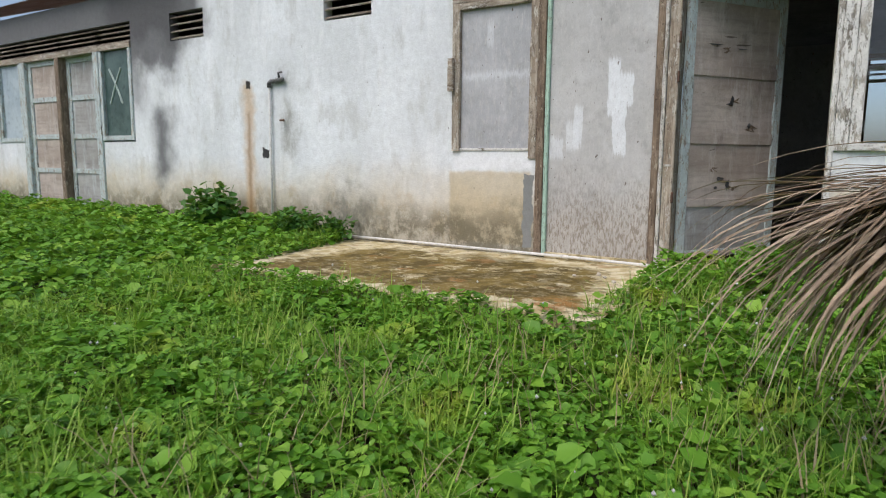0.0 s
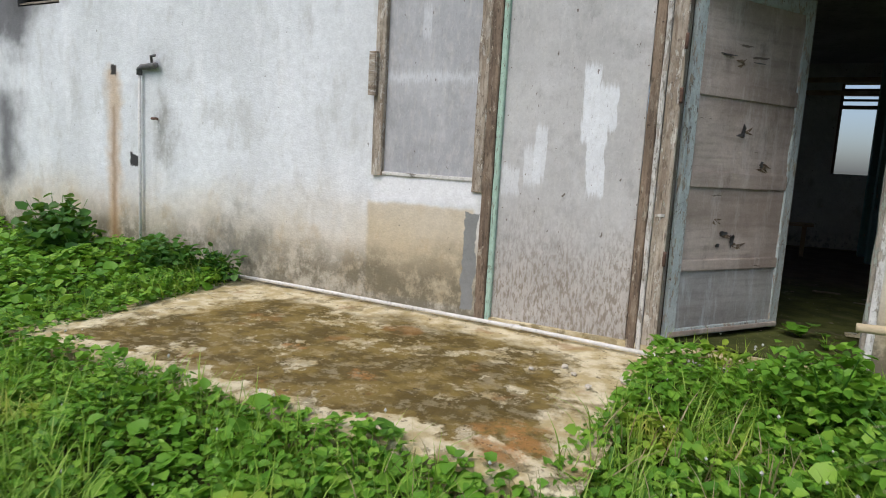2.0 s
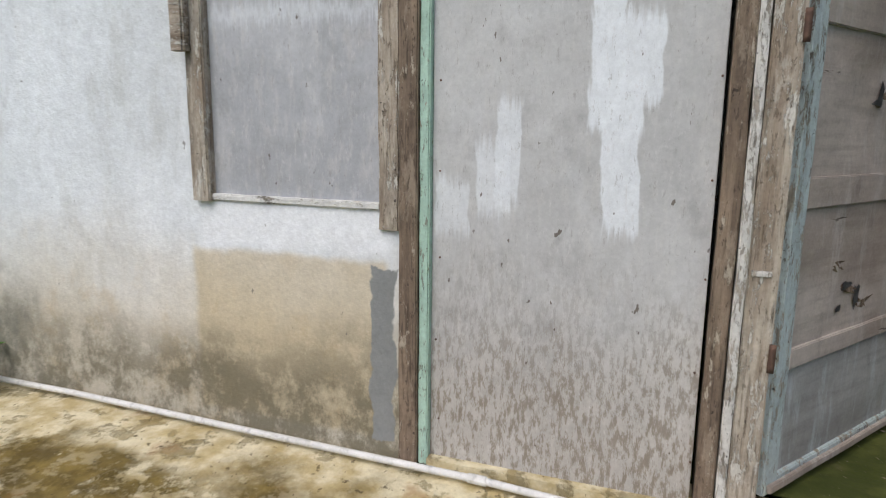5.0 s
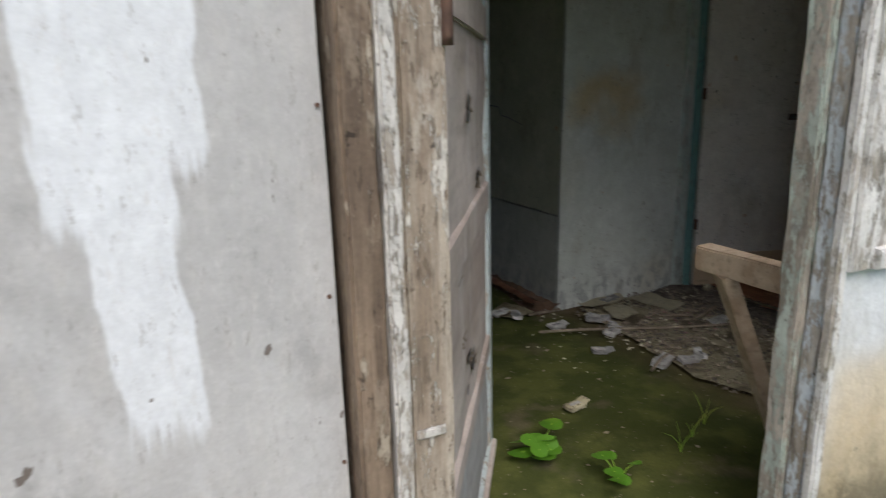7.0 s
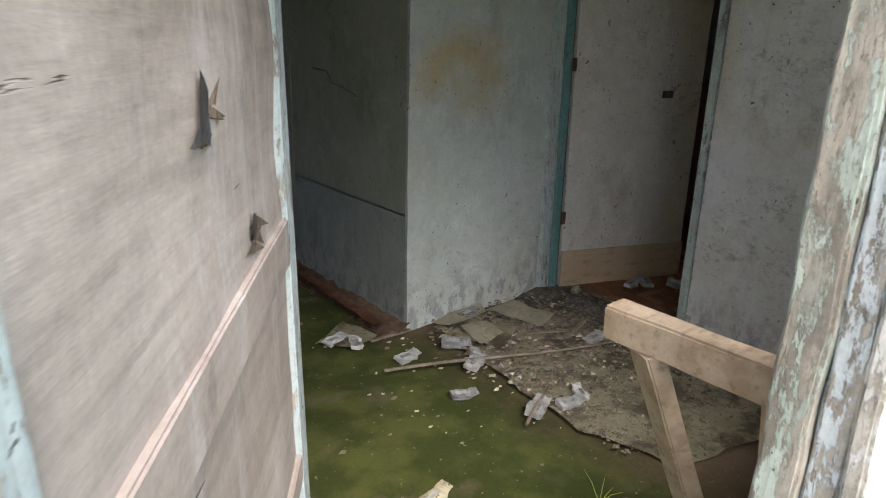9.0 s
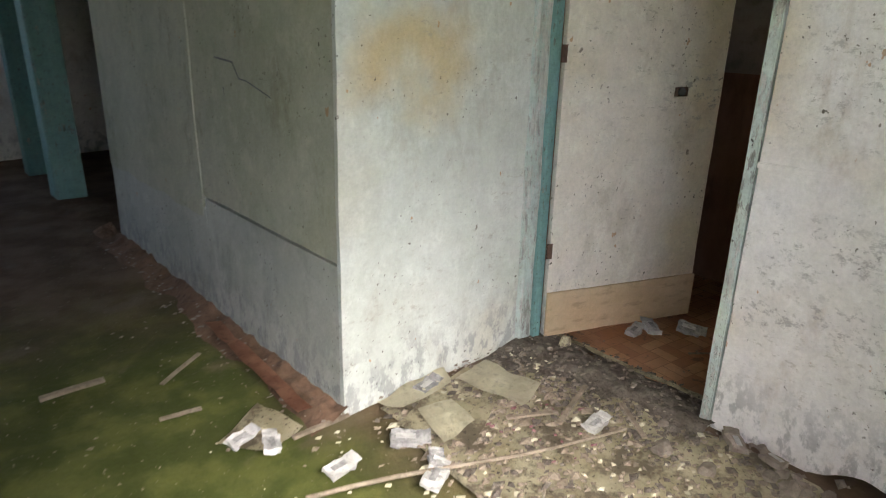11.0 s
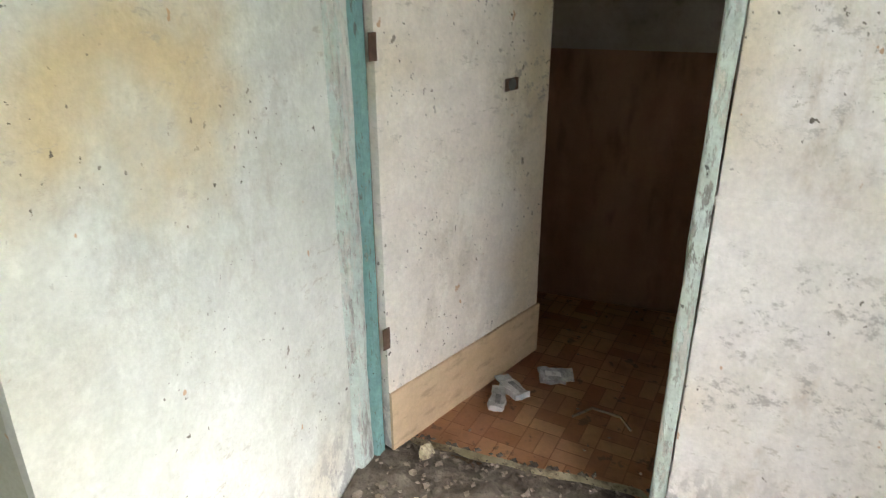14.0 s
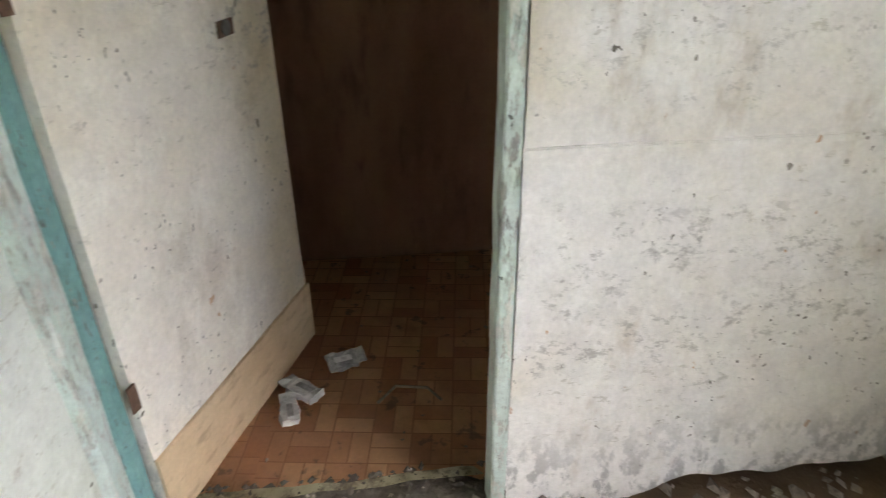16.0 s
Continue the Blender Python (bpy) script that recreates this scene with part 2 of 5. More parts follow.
def inner_paint(name, base, tint, streak=(0.36, 0.33, 0.27), grime=0.5, ochre=(), scuffs=()):
    """Old limewash on boards: blotches, fly specks, scuffs and damp marks."""
    n = Nodes(name)
    c = n.mix(n.step(n.noise(1.3, detail=5), 0.35, 0.68), base, tint)
    c = n.mix(n.math("MULTIPLY", n.step(n.noise(4.5, (1, 1, 0.5), 8, 7, 0.7), 0.53, 0.70), grime), c, streak)
    c = n.mix(n.math("MULTIPLY", n.step(n.noise(9, (1, 1, 0.7), 8, 51, 0.75), 0.52, 0.62), 0.3), c, tuple(min(0.88, v * 1.2) for v in tint))
    for i, (ax, u0, u1, z0, z1, k) in enumerate(ochre):
        c = n.mix(n.math("MULTIPLY", n.patch(ax, u0, u1, z0, z1, 0.36, 0.12, 3.4, i * 2.0), k), c, (0.55, 0.41, 0.19))
    scuff = n.math("MULTIPLY", n.step(n.noise(20, (1, 1, 2.2), 7, 2, 0.75), 0.57, 0.65), n.step(n.noise(2.2, shift=12), 0.44, 0.58))
    c = n.mix(n.math("MULTIPLY", scuff, 0.5), c, (0.36, 0.33, 0.28))
    for i, (ax, u0, u1, z0, z1, k) in enumerate(scuffs):
        area = n.patch(ax, u0, u1, z0, z1, 0.3, 0.08, 3, 40 + i * 3.0)
        c = n.mix(n.math("MULTIPLY", n.math("MULTIPLY", area, n.step(n.noise(17, (1, 1, 1.5), 9, 60 + i, 0.8), 0.53, 0.62)), k), c, (0.27, 0.26, 0.25))
    # fly specks in swarms, and a few rusty ones
    swarm = n.step(n.noise(3.4, detail=2, shift=71), 0.46, 0.60)
    c = n.mix(n.math("MULTIPLY", n.math("MULTIPLY", specks(n, 62, 0.665, 0.69, 6, (1, 1, 0.8)), swarm), 0.9), c, (0.09, 0.075, 0.06))
    c = n.mix(n.math("MULTIPLY", specks(n, 24, 0.715, 0.74, 6, (1, 1, 0.8)), 0.75), c, (0.13, 0.10, 0.075))
    c = n.mix(n.math("MULTIPLY", specks(n, 19, 0.725, 0.75, 16, (1, 1, 0.7)), 0.7), c, (0.45, 0.23, 0.09))
    low = n.step(n.wobbled(2, 0.3, 5, 4), 0.84, 0.56)
    c = n.mix(n.math("MULTIPLY", low, n.math("MULTIPLY", n.step(n.noise(17, (1, 1, 0.6), 8, 2, 0.7), 0.47, 0.58), 0.65)), c, (0.25, 0.255, 0.26))
    return n.done(c, 0.75, n.math("ADD", n.noise(7, detail=6), n.math("MULTIPLY", n.noise(70, detail=2), 0.2)), 0.45, 0.012, grain=0.6)


def mossy_concrete():
    n = Nodes("mossy_concrete")
    c = n.mix(n.step(n.noise(9, detail=6), 0.35, 0.65), (0.47, 0.38, 0.20), (0.70, 0.63, 0.44))
    edge = n.math("ADD", n.math("ABSOLUTE", n.math("DIVIDE", n.math("ADD", n.axis(0), 2.93), n.math("ADD", 1.5, n.math("MULTIPLY", n.math("SUBTRACT", 5.6, n.axis(1)), 0.45)))), n.math("MULTIPLY", n.noise(4, detail=8, rough=0.65), 0.6))
    inner = n.step(edge, 1.14, 1.06)
    depth = n.math("MULTIPLY", n.step(n.wobbled(1, 0.75, 5, 2), 4.42, 4.46), n.step(n.wobbled(1, 0.9, 3, 6), 6.05, 5.75))
    m = n.math("MULTIPLY", inner, depth)
    m = n.math("MULTIPLY", m, n.math("ADD", n.math("MULTIPLY", n.step(n.noise(3.2, detail=10, shift=8, rough=0.72), 0.41, 0.455), 0.8), n.math("MULTIPLY", n.step(n.noise(13, (0.9, 1.1, 1), 8, 18, 0.7), 0.42, 0.5), 0.25)))
    m = n.math("MAXIMUM", m, n.math("MULTIPLY", n.step(n.noise(6, detail=9, shift=63, rough=0.72), 0.54, 0.60), 0.6))
    moss = n.mix(n.step(n.noise(5, detail=6, shift=3), 0.4, 0.62), (0.10, 0.07, 0.017), (0.21, 0.15, 0.042))
    c = n.mix(n.math("MULTIPLY", m, 0.92), c, moss)
    c = n.mix(n.math("MULTIPLY", n.step(n.noise(3.1, detail=5, shift=22), 0.6, 0.7), 0.55), c, (0.30, 0.15, 0.05))
    for x, y, r in ((-2.55, 4.87, 0.09), (-1.64, 4.56, 0.2), (-3.2, 5.0, 0.07)):
        far = n.math("ADD", n.math("POWER", n.math("DIVIDE", n.math("SUBTRACT", n.wobbled(0, 0.3, 7, x), x), r), 2.0), n.math("POWER", n.math("DIVIDE", n.math("SUBTRACT", n.wobbled(1, 0.3, 7, y), y), r), 2.0))
        c = n.mix(n.math("MULTIPLY", n.math("MULTIPLY", n.step(far, 1.4, 0.3), n.step(n.noise(11, detail=9, shift=52, rough=0.75), 0.42, 0.56)), 0.7), c, (0.42, 0.21, 0.07))
    c = n.mix(n.math("MULTIPLY", specks(n, 30, 0.66, 0.70, 1), 0.7), c, (0.07, 0.05, 0.025))
    return n.done(c, 0.9, n.math("ADD", n.noise(16, detail=7), n.math("MULTIPLY", m, 0.5)), 0.7, 0.02, 0.15)


def hall_floor():
    n = Nodes("earthen_moss_floor")
    c = n.mix(n.step(n.noise(4, detail=6), 0.35, 0.65), (0.095, 0.062, 0.038), (0.16, 0.11, 0.072))
    near = n.math("MULTIPLY", n.step(n.wobbled(1, 1.2, 1.5, 3), 10.6, 9.0), n.step(n.wobbled(0, 0.5, 2.0, 6), 0.75, 0.25))
    green = n.mix(n.step(n.noise(6, detail=5, shift=6), 0.4, 0.65), (0.045, 0.06, 0.012), (0.09, 0.105, 0.025))
    c = n.mix(n.math("MULTIPLY", near, 0.93), c, green)
    c = n.mix(n.math("MULTIPLY", n.step(n.noise(3, detail=6, shift=15), 0.56, 0.7), 0.6), c, (0.16, 0.125, 0.09))
    c = n.mix(n.math("MULTIPLY", specks(n, 45, 0.67, 0.71, 1), 0.8), c, (0.26, 0.22, 0.16))
    return n.done(c, 0.88, n.math("ADD", n.noise(9, detail=7), n.math("MULTIPLY", n.noise(60), 0.3)), 0.6, 0.02, 0.2)


def vinyl():
    """Sheet vinyl printed like small brown parquet blocks, laid crosswise by turns."""
    n = Nodes("brown_printed_vinyl")
    prints = []
    for turn in (8, 98):
        m = n.tree.nodes.new("ShaderNodeMapping")
        m.inputs["Rotation"].default_value = (0, 0, radians(turn))
        n.put(m.inputs["Vector"], n.place)
        b = n.tree.nodes.new("ShaderNodeTexBrick")
        b.offset, b.inputs["Scale"].default_value = 0.0, 4.2
        b.inputs["Color1"].default_value, b.inputs["Color2"].default_value = (0.66, 0.37, 0.21, 1), (0.46, 0.21, 0.11, 1)
        b.inputs["Mortar"].default_value, b.inputs["Mortar Size"].default_value = (0.40, 0.19, 0.10, 1), 0.010
        b.inputs["Bias"].default_value = -0.1
        n.put(b.inputs["Vector"], m.outputs[0])
        prints.append((m, b))
    k = n.tree.nodes.new("ShaderNodeTexChecker")
    k.inputs["Scale"].default_value = 8.4
    flat = n.tree.nodes.new("ShaderNodeVectorMath")
    flat.operation = "MULTIPLY_ADD"
    n.put(flat.inputs[0], prints[0][0].outputs[0])
    flat.inputs[1].default_value, flat.inputs[2].default_value = (1, 1, 0), (0, 0, 0.03)
    n.put(k.inputs["Vector"], flat.outputs[0])
    c = n.mix(k.outputs["Fac"], prints[0][1].outputs["Color"], prints[1][1].outputs["Color"])
    c = n.mix(n.math("MULTIPLY", n.step(n.noise(5, detail=6), 0.5, 0.75), 0.5), c, (0.27, 0.14, 0.07))
    c = n.mix(n.math("MULTIPLY", n.step(n.noise(18, detail=6, shift=4), 0.6, 0.68), 0.6), c, (0.12, 0.085, 0.06))
    return n.done(c, n.math("ADD", 0.4, n.math("MULTIPLY", n.noise(7), 0.35)), n.noise(9, detail=5), 0.3, 0.01, 0.4)


def damp_card():
    """Sodden card trodden with soil."""
    n = Nodes("wet_cardboard")
    c = n.mix(n.step(n.noise(6, detail=6), 0.32, 0.68), (0.40, 0.35, 0.22), (0.58, 0.53, 0.37))
    c = n.mix(n.math("MULTIPLY", n.step(n.noise(5, detail=10, shift=5, rough=0.72), 0.47, 0.58), 0.8), c, (0.13, 0.10, 0.075))
    c = n.mix(n.math("MULTIPLY", specks(n, 60, 0.6, 0.66, 9), 0.8), c, (0.09, 0.07, 0.05))
    return n.done(c, 0.85, n.noise(14, detail=7), 0.5, 0.01)


def blotchy(name, a, b, scale=9.0, rough=0.85, stretch=(1, 1, 1), strength=0.4, vary=0.0, distance=0.01):
    n = Nodes(name)
    c = n.mix(n.step(n.noise(scale, stretch, 6), 0.32, 0.68), a, b)
    c = n.mix(n.math("MULTIPLY", n.step(n.noise(scale * 4, stretch, 4, 3), 0.52, 0.72), 0.5), c, tuple(v * 0.5 for v in a))
    if vary:
        c = n.mix(n.math("MULTIPLY", n.random(), vary), c, tuple(v * 0.45 for v in a))
    return n.done(c, rough, n.noise(scale * 3, stretch, 5), strength, distance)


def leafy(name, dark, mid, light):
    n = Nodes(name)
    r = n.island()
    c = n.mix(n.step(r, 0.0, 0.6), dark, mid)
    c = n.mix(n.step(r, 0.6, 1.0), c, light)
    c = n.mix(n.math("MULTIPLY", n.step(n.noise(1.1, detail=3), 0.42, 0.62), 0.55), c, mid)
    c = n.mix(n.math("MULTIPLY", n.step(n.noise(1.6, detail=4, shift=31), 0.58, 0.70), 0.6), c, (light[0] * 1.5, light[1] * 1.05, light[2]))
    mat = n.done(c, 0.5, None, spec=0.35, grain=0)
    t = n.tree.nodes.new("ShaderNodeBsdfTranslucent")
    n.put(t.inputs["Color"], n.mix(0.35, c, (0.30, 0.42, 0.04)))
    m = n.tree.nodes.new("ShaderNodeMixShader")
    m.inputs[0].default_value = 0.3
    n.tree.links.new(n.bsdf.outputs[0], m.inputs[1])
    n.tree.links.new(t.outputs[0], m.inputs[2])
    n.tree.links.new(m.outputs[0], n.tree.nodes["Material Output"].inputs["Surface"])
    return mat


def window_glass():
    n = Nodes("dusty_window_glass")
    n.bsdf.inputs["Transmission Weight"].default_value = 1.0
    n.bsdf.inputs["IOR"].default_value = 1.45
    return n.done((0.95, 0.97, 0.97), n.math("ADD", 0.01, n.math("MULTIPLY", n.step(n.noise(5, detail=6), 0.4, 0.8), 0.08)), spec=0.5)


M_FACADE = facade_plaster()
M_BOARD = hardboard("grey_hardboard", ((-1.895, -1.79, 1.72, 2.17, 0.9), (-1.885, -1.685, 1.78, 2.05, 0.9), (-1.90, -1.715, 1.70, 1.84, 0.9), (-1.850, -1.733, 1.37, 1.75, 0.9), (-2.205, -2.12, 1.44, 1.78, 0.7), (-2.262, -2.145, 1.41, 1.64, 0.6), (-2.42, -2.30, 1.33, 1.53, 0.55)))
M_WINBOARD = hardboard("grey_window_board", ((-3.4, -2.6, 2.085, 2.14, 0.5), (-3.1, -3.03, 2.4, 2.6, 0.4)), (0.425, 0.435, 0.455))
M_POST = old_wood("weathered_post", 2, (0.27, 0.21, 0.155), (0.60, 0.57, 0.51), 0.25)
M_POSTDARK = old_wood("dark_weathered_post", 2, (0.15, 0.11, 0.08), (0.42, 0.36, 0.28), 0.18, (0.28, 0.21, 0.15))
M_STRIP = old_wood("peeling_white_strip", 2, (0.36, 0.32, 0.27), (0.62, 0.60, 0.56), 0.6)
M_MINT = old_wood("mint_painted_strip", 2, (0.3, 0.28, 0.22), (0.42, 0.59, 0.49), 0.9)
M_GREENPOST = old_wood("peeling_green_post", 2, (0.40, 0.36, 0.30), (0.46, 0.52, 0.46), 0.42, (0.55, 0.50, 0.43))
M_BLUEPEEL = old_wood("blue_white_flaking_paint", 2, (0.36, 0.31, 0.25), (0.60, 0.65, 0.68), 0.5, (0.5, 0.46, 0.4))
M_WHITERAIL = old_wood("peeling_white_rail", 0, (0.44, 0.40, 0.33), (0.70, 0.69, 0.66), 0.7, (0.6, 0.56, 0.5))
M_WHITEPOST = old_wood("peeling_white_post", 2, (0.44, 0.40, 0.33), (0.72, 0.71, 0.68), 0.6, (0.6, 0.56, 0.5))
M_RAIL = old_wood("weathered_rail", 0, (0.25, 0.19, 0.14), (0.58, 0.55, 0.5), 0.3)
M_STILE = old_wood("peeling_blue_grey_stile", 2, (0.38, 0.34, 0.28), (0.52, 0.59, 0.59), 0.68)
M_PANEL = ply_panel("brown_grey_ply", (0.39, 0.325, 0.28), (0.53, 0.465, 0.415), (0.62, 0.585, 0.56), 0.5)
M_PANELLOW = ply_panel("blue_grey_ply", (0.33, 0.32, 0.305), (0.43, 0.43, 0.42), (0.54, 0.59, 0.61), 0.7)
M_TEAL = old_wood("teal_painted_wood", 2, (0.20, 0.22, 0.20), (0.19, 0.36, 0.35), 0.9)
M_JAMB = old_wood("faded_teal_jamb", 2, (0.56, 0.57, 0.53), (0.56, 0.65, 0.61), 0.6, (0.68, 0.69, 0.65))
M_COLUMN = inner_paint("pale_green_limewash", (0.54, 0.575, 0.525), (0.64, 0.665, 0.63), ochre=((0, 0.60, 1.08, 1.64, 1.87, 0.72), (0, 0.50, 0.60, 1.25, 1.75, 0.25), (0, 1.1, 1.4, 0.55, 0.72, 0.25)))
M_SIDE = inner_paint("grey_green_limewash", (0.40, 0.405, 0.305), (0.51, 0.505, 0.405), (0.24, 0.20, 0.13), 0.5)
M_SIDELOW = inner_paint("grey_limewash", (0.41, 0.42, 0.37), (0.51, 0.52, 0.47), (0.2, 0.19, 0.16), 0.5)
M_RWALL = inner_paint("off_white_limewash", (0.73, 0.71, 0.69), (0.83, 0.82, 0.815), (0.47, 0.40, 0.33), 0.65, ((1, 6.2, 7.6, 1.52, 1.56, 0.25), (1, 7.40, 7.6, 1.6, 3.0, 0.5), (1, 7.40, 7.6, 0.88, 1.0, 0.35)), ((1, 6.3, 7.45, 1.16, 1.36, 0.6), (1, 6.3, 7.45, 0.88, 1.12, 0.6), (1, 6.3, 7.45, 1.55, 2.0, 0.45)))
M_LEAF2 = inner_paint("cream_painted_door", (0.71, 0.655, 0.58), (0.78, 0.74, 0.68), (0.42, 0.36, 0.28), 0.4, ((0, 2.18, 2.4, 0.5, 2.6, 0.45), (0, 1.585, 1.63, 1.58, 1.70, 0.8)), ((0, 2.05, 2.36, 1.5, 1.75, 0.7),))
M_DARKPLY = blotchy("brown_stained_ply", (0.20, 0.10, 0.06), (0.30, 0.17, 0.115), 3, 0.75, (1, 1, 0.3))
# limewash kept pale so that the hall walls bounce the door's light
M_INNERPLAIN = inner_paint("pale_bounce_limewash", (0.62, 0.60, 0.56), (0.74, 0.72, 0.68))
# grey lifted so the unseen ceiling throws light on the upper walls
M_CEILING = blotchy("grey_ceiling_board", (0.42, 0.41, 0.39), (0.52, 0.51, 0.49), 2.5)
M_UPPERBOARD = blotchy("grey_brown_upper_board", (0.25, 0.205, 0.185), (0.35, 0.31, 0.29), 3, 0.8)
M_ROOF = blotchy("rusted_roof_sheet", (0.20, 0.13, 0.10), (0.30, 0.24, 0.2), 3)
M_SLAB = mossy_concrete()
M_FLOOR = hall_floor()
M_VINYL = vinyl()
M_KICK = blotchy("raw_pine_kickboard", (0.54, 0.39, 0.24), (0.62, 0.47, 0.31), 5, 0.7, (0.3, 1, 1.5), 0.15)
M_PINE = blotchy("rough_sawn_timber", (0.42, 0.31, 0.21), (0.56, 0.45, 0.33), 12, 0.85, (0.4, 1, 1), 0.5)
M_PVC = blotchy("grey_white_pvc", (0.62, 0.61, 0.58), (0.72, 0.71, 0.69), 7, 0.5, strength=0.1)
M_PVCGREY = blotchy("dull_grey_pvc", (0.60, 0.60, 0.58), (0.70, 0.70, 0.68), 7, 0.55, strength=0.1)
M_FITTING = blotchy("dark_grey_fitting", (0.10, 0.10, 0.10), (0.18, 0.18, 0.18), 14, 0.5)
M_RUST = blotchy("rusted_iron", (0.10, 0.06, 0.045), (0.17, 0.10, 0.07), 20, 0.8)
M_SOIL = blotchy("dark_soil", (0.04, 0.05, 0.018), (0.08, 0.085, 0.03), 3, 0.95, strength=0.7)
M_RUBBLE = blotchy("dark_rubble", (0.09, 0.075, 0.06), (0.17, 0.145, 0.12), 14, 0.95, strength=0.8, distance=0.02)
M_STONE = blotchy("loose_stone", (0.22, 0.18, 0.145), (0.36, 0.31, 0.26), 18, 0.9, vary=0.7)
M_REDSOIL = blotchy("red_brick_dust", (0.11, 0.07, 0.045), (0.19, 0.115, 0.075), 9, 0.95, strength=0.8, distance=0.02)
M_CARD = damp_card()
M_REDSHRED = blotchy("red_wrapper", (0.20, 0.07, 0.075), (0.30, 0.16, 0.17), 20, 0.6)
M_REDSTRIP = blotchy("rusty_red_wood", (0.22, 0.10, 0.06), (0.32, 0.16, 0.10), 9, 0.85, strength=0.6)
M_PALECARD = blotchy("pale_cardboard", (0.52, 0.48, 0.34), (0.66, 0.62, 0.47), 8, 0.85)
M_PACK = blotchy("crumpled_white_packet", (0.46, 0.45, 0.43), (0.68, 0.67, 0.65), 16, 0.6, vary=0.5)
M_PACKGREY = blotchy("grey_printed_packet", (0.20, 0.20, 0.20), (0.42, 0.41, 0.40), 24, 0.6)
M_BAMBOO = blotchy("dry_bamboo", (0.50, 0.40, 0.25), (0.60, 0.52, 0.36), 8, 0.55, (0.3, 1, 1))
M_STICK = blotchy("dry_stick", (0.19, 0.15, 0.11), (0.31, 0.255, 0.195), 20, 0.8)
M_LEAVES = leafy("weed_leaves", (0.07, 0.21, 0.018), (0.15, 0.35, 0.03), (0.29, 0.50, 0.06))
M_BUSH = leafy("bush_leaves", (0.035, 0.12, 0.02), (0.065, 0.19, 0.03), (0.12, 0.28, 0.05))
M_GRASS = leafy("grass_blades", (0.16, 0.30, 0.03), (0.26, 0.44, 0.05), (0.40, 0.52, 0.12))
M_STRAW = leafy("dry_straw", (0.28, 0.22, 0.12), (0.40, 0.33, 0.19), (0.5, 0.42, 0.26))
M_FROND = blotchy("dead_palm_leaflet", (0.34, 0.25, 0.175), (0.58, 0.46, 0.345), 5, 0.65, vary=0.55)
M_GLASS = window_glass()
M_DARKGLASS = blotchy("dusty_dark_pane", (0.05, 0.09, 0.085), (0.09, 0.14, 0.13), 3, 0.25, strength=0.05)
M_BLUEPANE = blotchy("pale_blue_board", (0.36, 0.44, 0.50), (0.46, 0.54, 0.58), 3, 0.6)
M_CHALK = blotchy("chalk_mark", (0.36, 0.45, 0.42), (0.45, 0.54, 0.50), 9)
M_SHELL = blotchy("pale_dry_husk", (0.55, 0.5, 0.42), (0.65, 0.6, 0.52), 15)


# ---- mesh helpers ----
def add_box(bm, x0, x1, y0, y1, z0, z1):
    v = [bm.verts.new(p) for p in ((x0, y0, z0), (x1, y0, z0), (x1, y1, z0), (x0, y1, z0), (x0, y0, z1), (x1, y0, z1), (x1, y1, z1), (x0, y1, z1))]
    for f in ((0, 3, 2, 1), (4, 5, 6, 7), (0, 1, 5, 4), (1, 2, 6, 5), (2, 3, 7, 6), (3, 0, 4, 7)):
        bm.faces.new([v[i] for i in f])
    return v


def boxes(*specs):
    bm = bmesh.new()
    for s in specs:
        add_box(bm, *s)
    return bm


def timber(x0, x1, y0, y1, z0, z1, axis=2, cuts=14, worn=0.003, bevel=0.004, seed=0):
    """A beam with rounded, slightly worn edges."""
    bm = boxes((x0, x1, y0, y1, z0, z1))
    long = [e for e in bm.edges if abs((e.verts[0].co - e.verts[1].co)[axis]) > 1e-6]
    bmesh.ops.bevel(bm, geom=long, offset=min(bevel, 0.3 * min(x1 - x0, y1 - y0, z1 - z0)), segments=2, affect="EDGES")
    long = [e for e in bm.edges if abs((e.verts[0].co - e.verts[1].co)[axis]) > 1e-6]
    bmesh.ops.subdivide_edges(bm, edges=long, cuts=cuts, use_grid_fill=True)
    for v in bm.verts:
        w = noise.noise_vector(v.co * 7 + Vector((seed, 0, 0))) * worn
        w[axis] = 0
        v.co += w
    return bm


def tube(points, radius, sides=10, taper=1.0):
    bm = bmesh.new()
    rings = []
    pts = [Vector(p) for p in points]
    for i, p in enumerate(pts):
        d = (pts[min(i + 1, len(pts) - 1)] - pts[max(i - 1, 0)]).normalized()
        side = d.cross(Vector((0.13, 0.21, 1))).normalized() if abs(d.z) < 0.9 else d.cross(Vector((0, 1, 0))).normalized()
        up = side.cross(d)
        r = radius * (1 + (taper - 1) * i / max(1, len(pts) - 1))
        rings.append([bm.verts.new(p + side * r * math.cos(a) + up * r * math.sin(a)) for a in (2 * math.pi * k / sides for k in range(sides))])
    for a, b in zip(rings, rings[1:]):
        for k in range(sides):
            bm.faces.new((a[k], a[(k + 1) % sides], b[(k + 1) % sides], b[k]))
    bm.faces.new(rings[0][::-1])
    bm.faces.new(rings[-1])
    return bm


def lumpy(size, seed, sub=2, rough=0.35):
    bm = bmesh.new()
    bmesh.ops.create_icosphere(bm, subdivisions=sub, radius=1)
    for v in bm.verts:
        k = 1 + rough * noise.noise(v.co * 1.6 + Vector((seed * 3.7, seed, 0)))
        v.co = Vector((v.co.x * size[0], v.co.y * size[1], v.co.z * size[2])) * k
    return bm


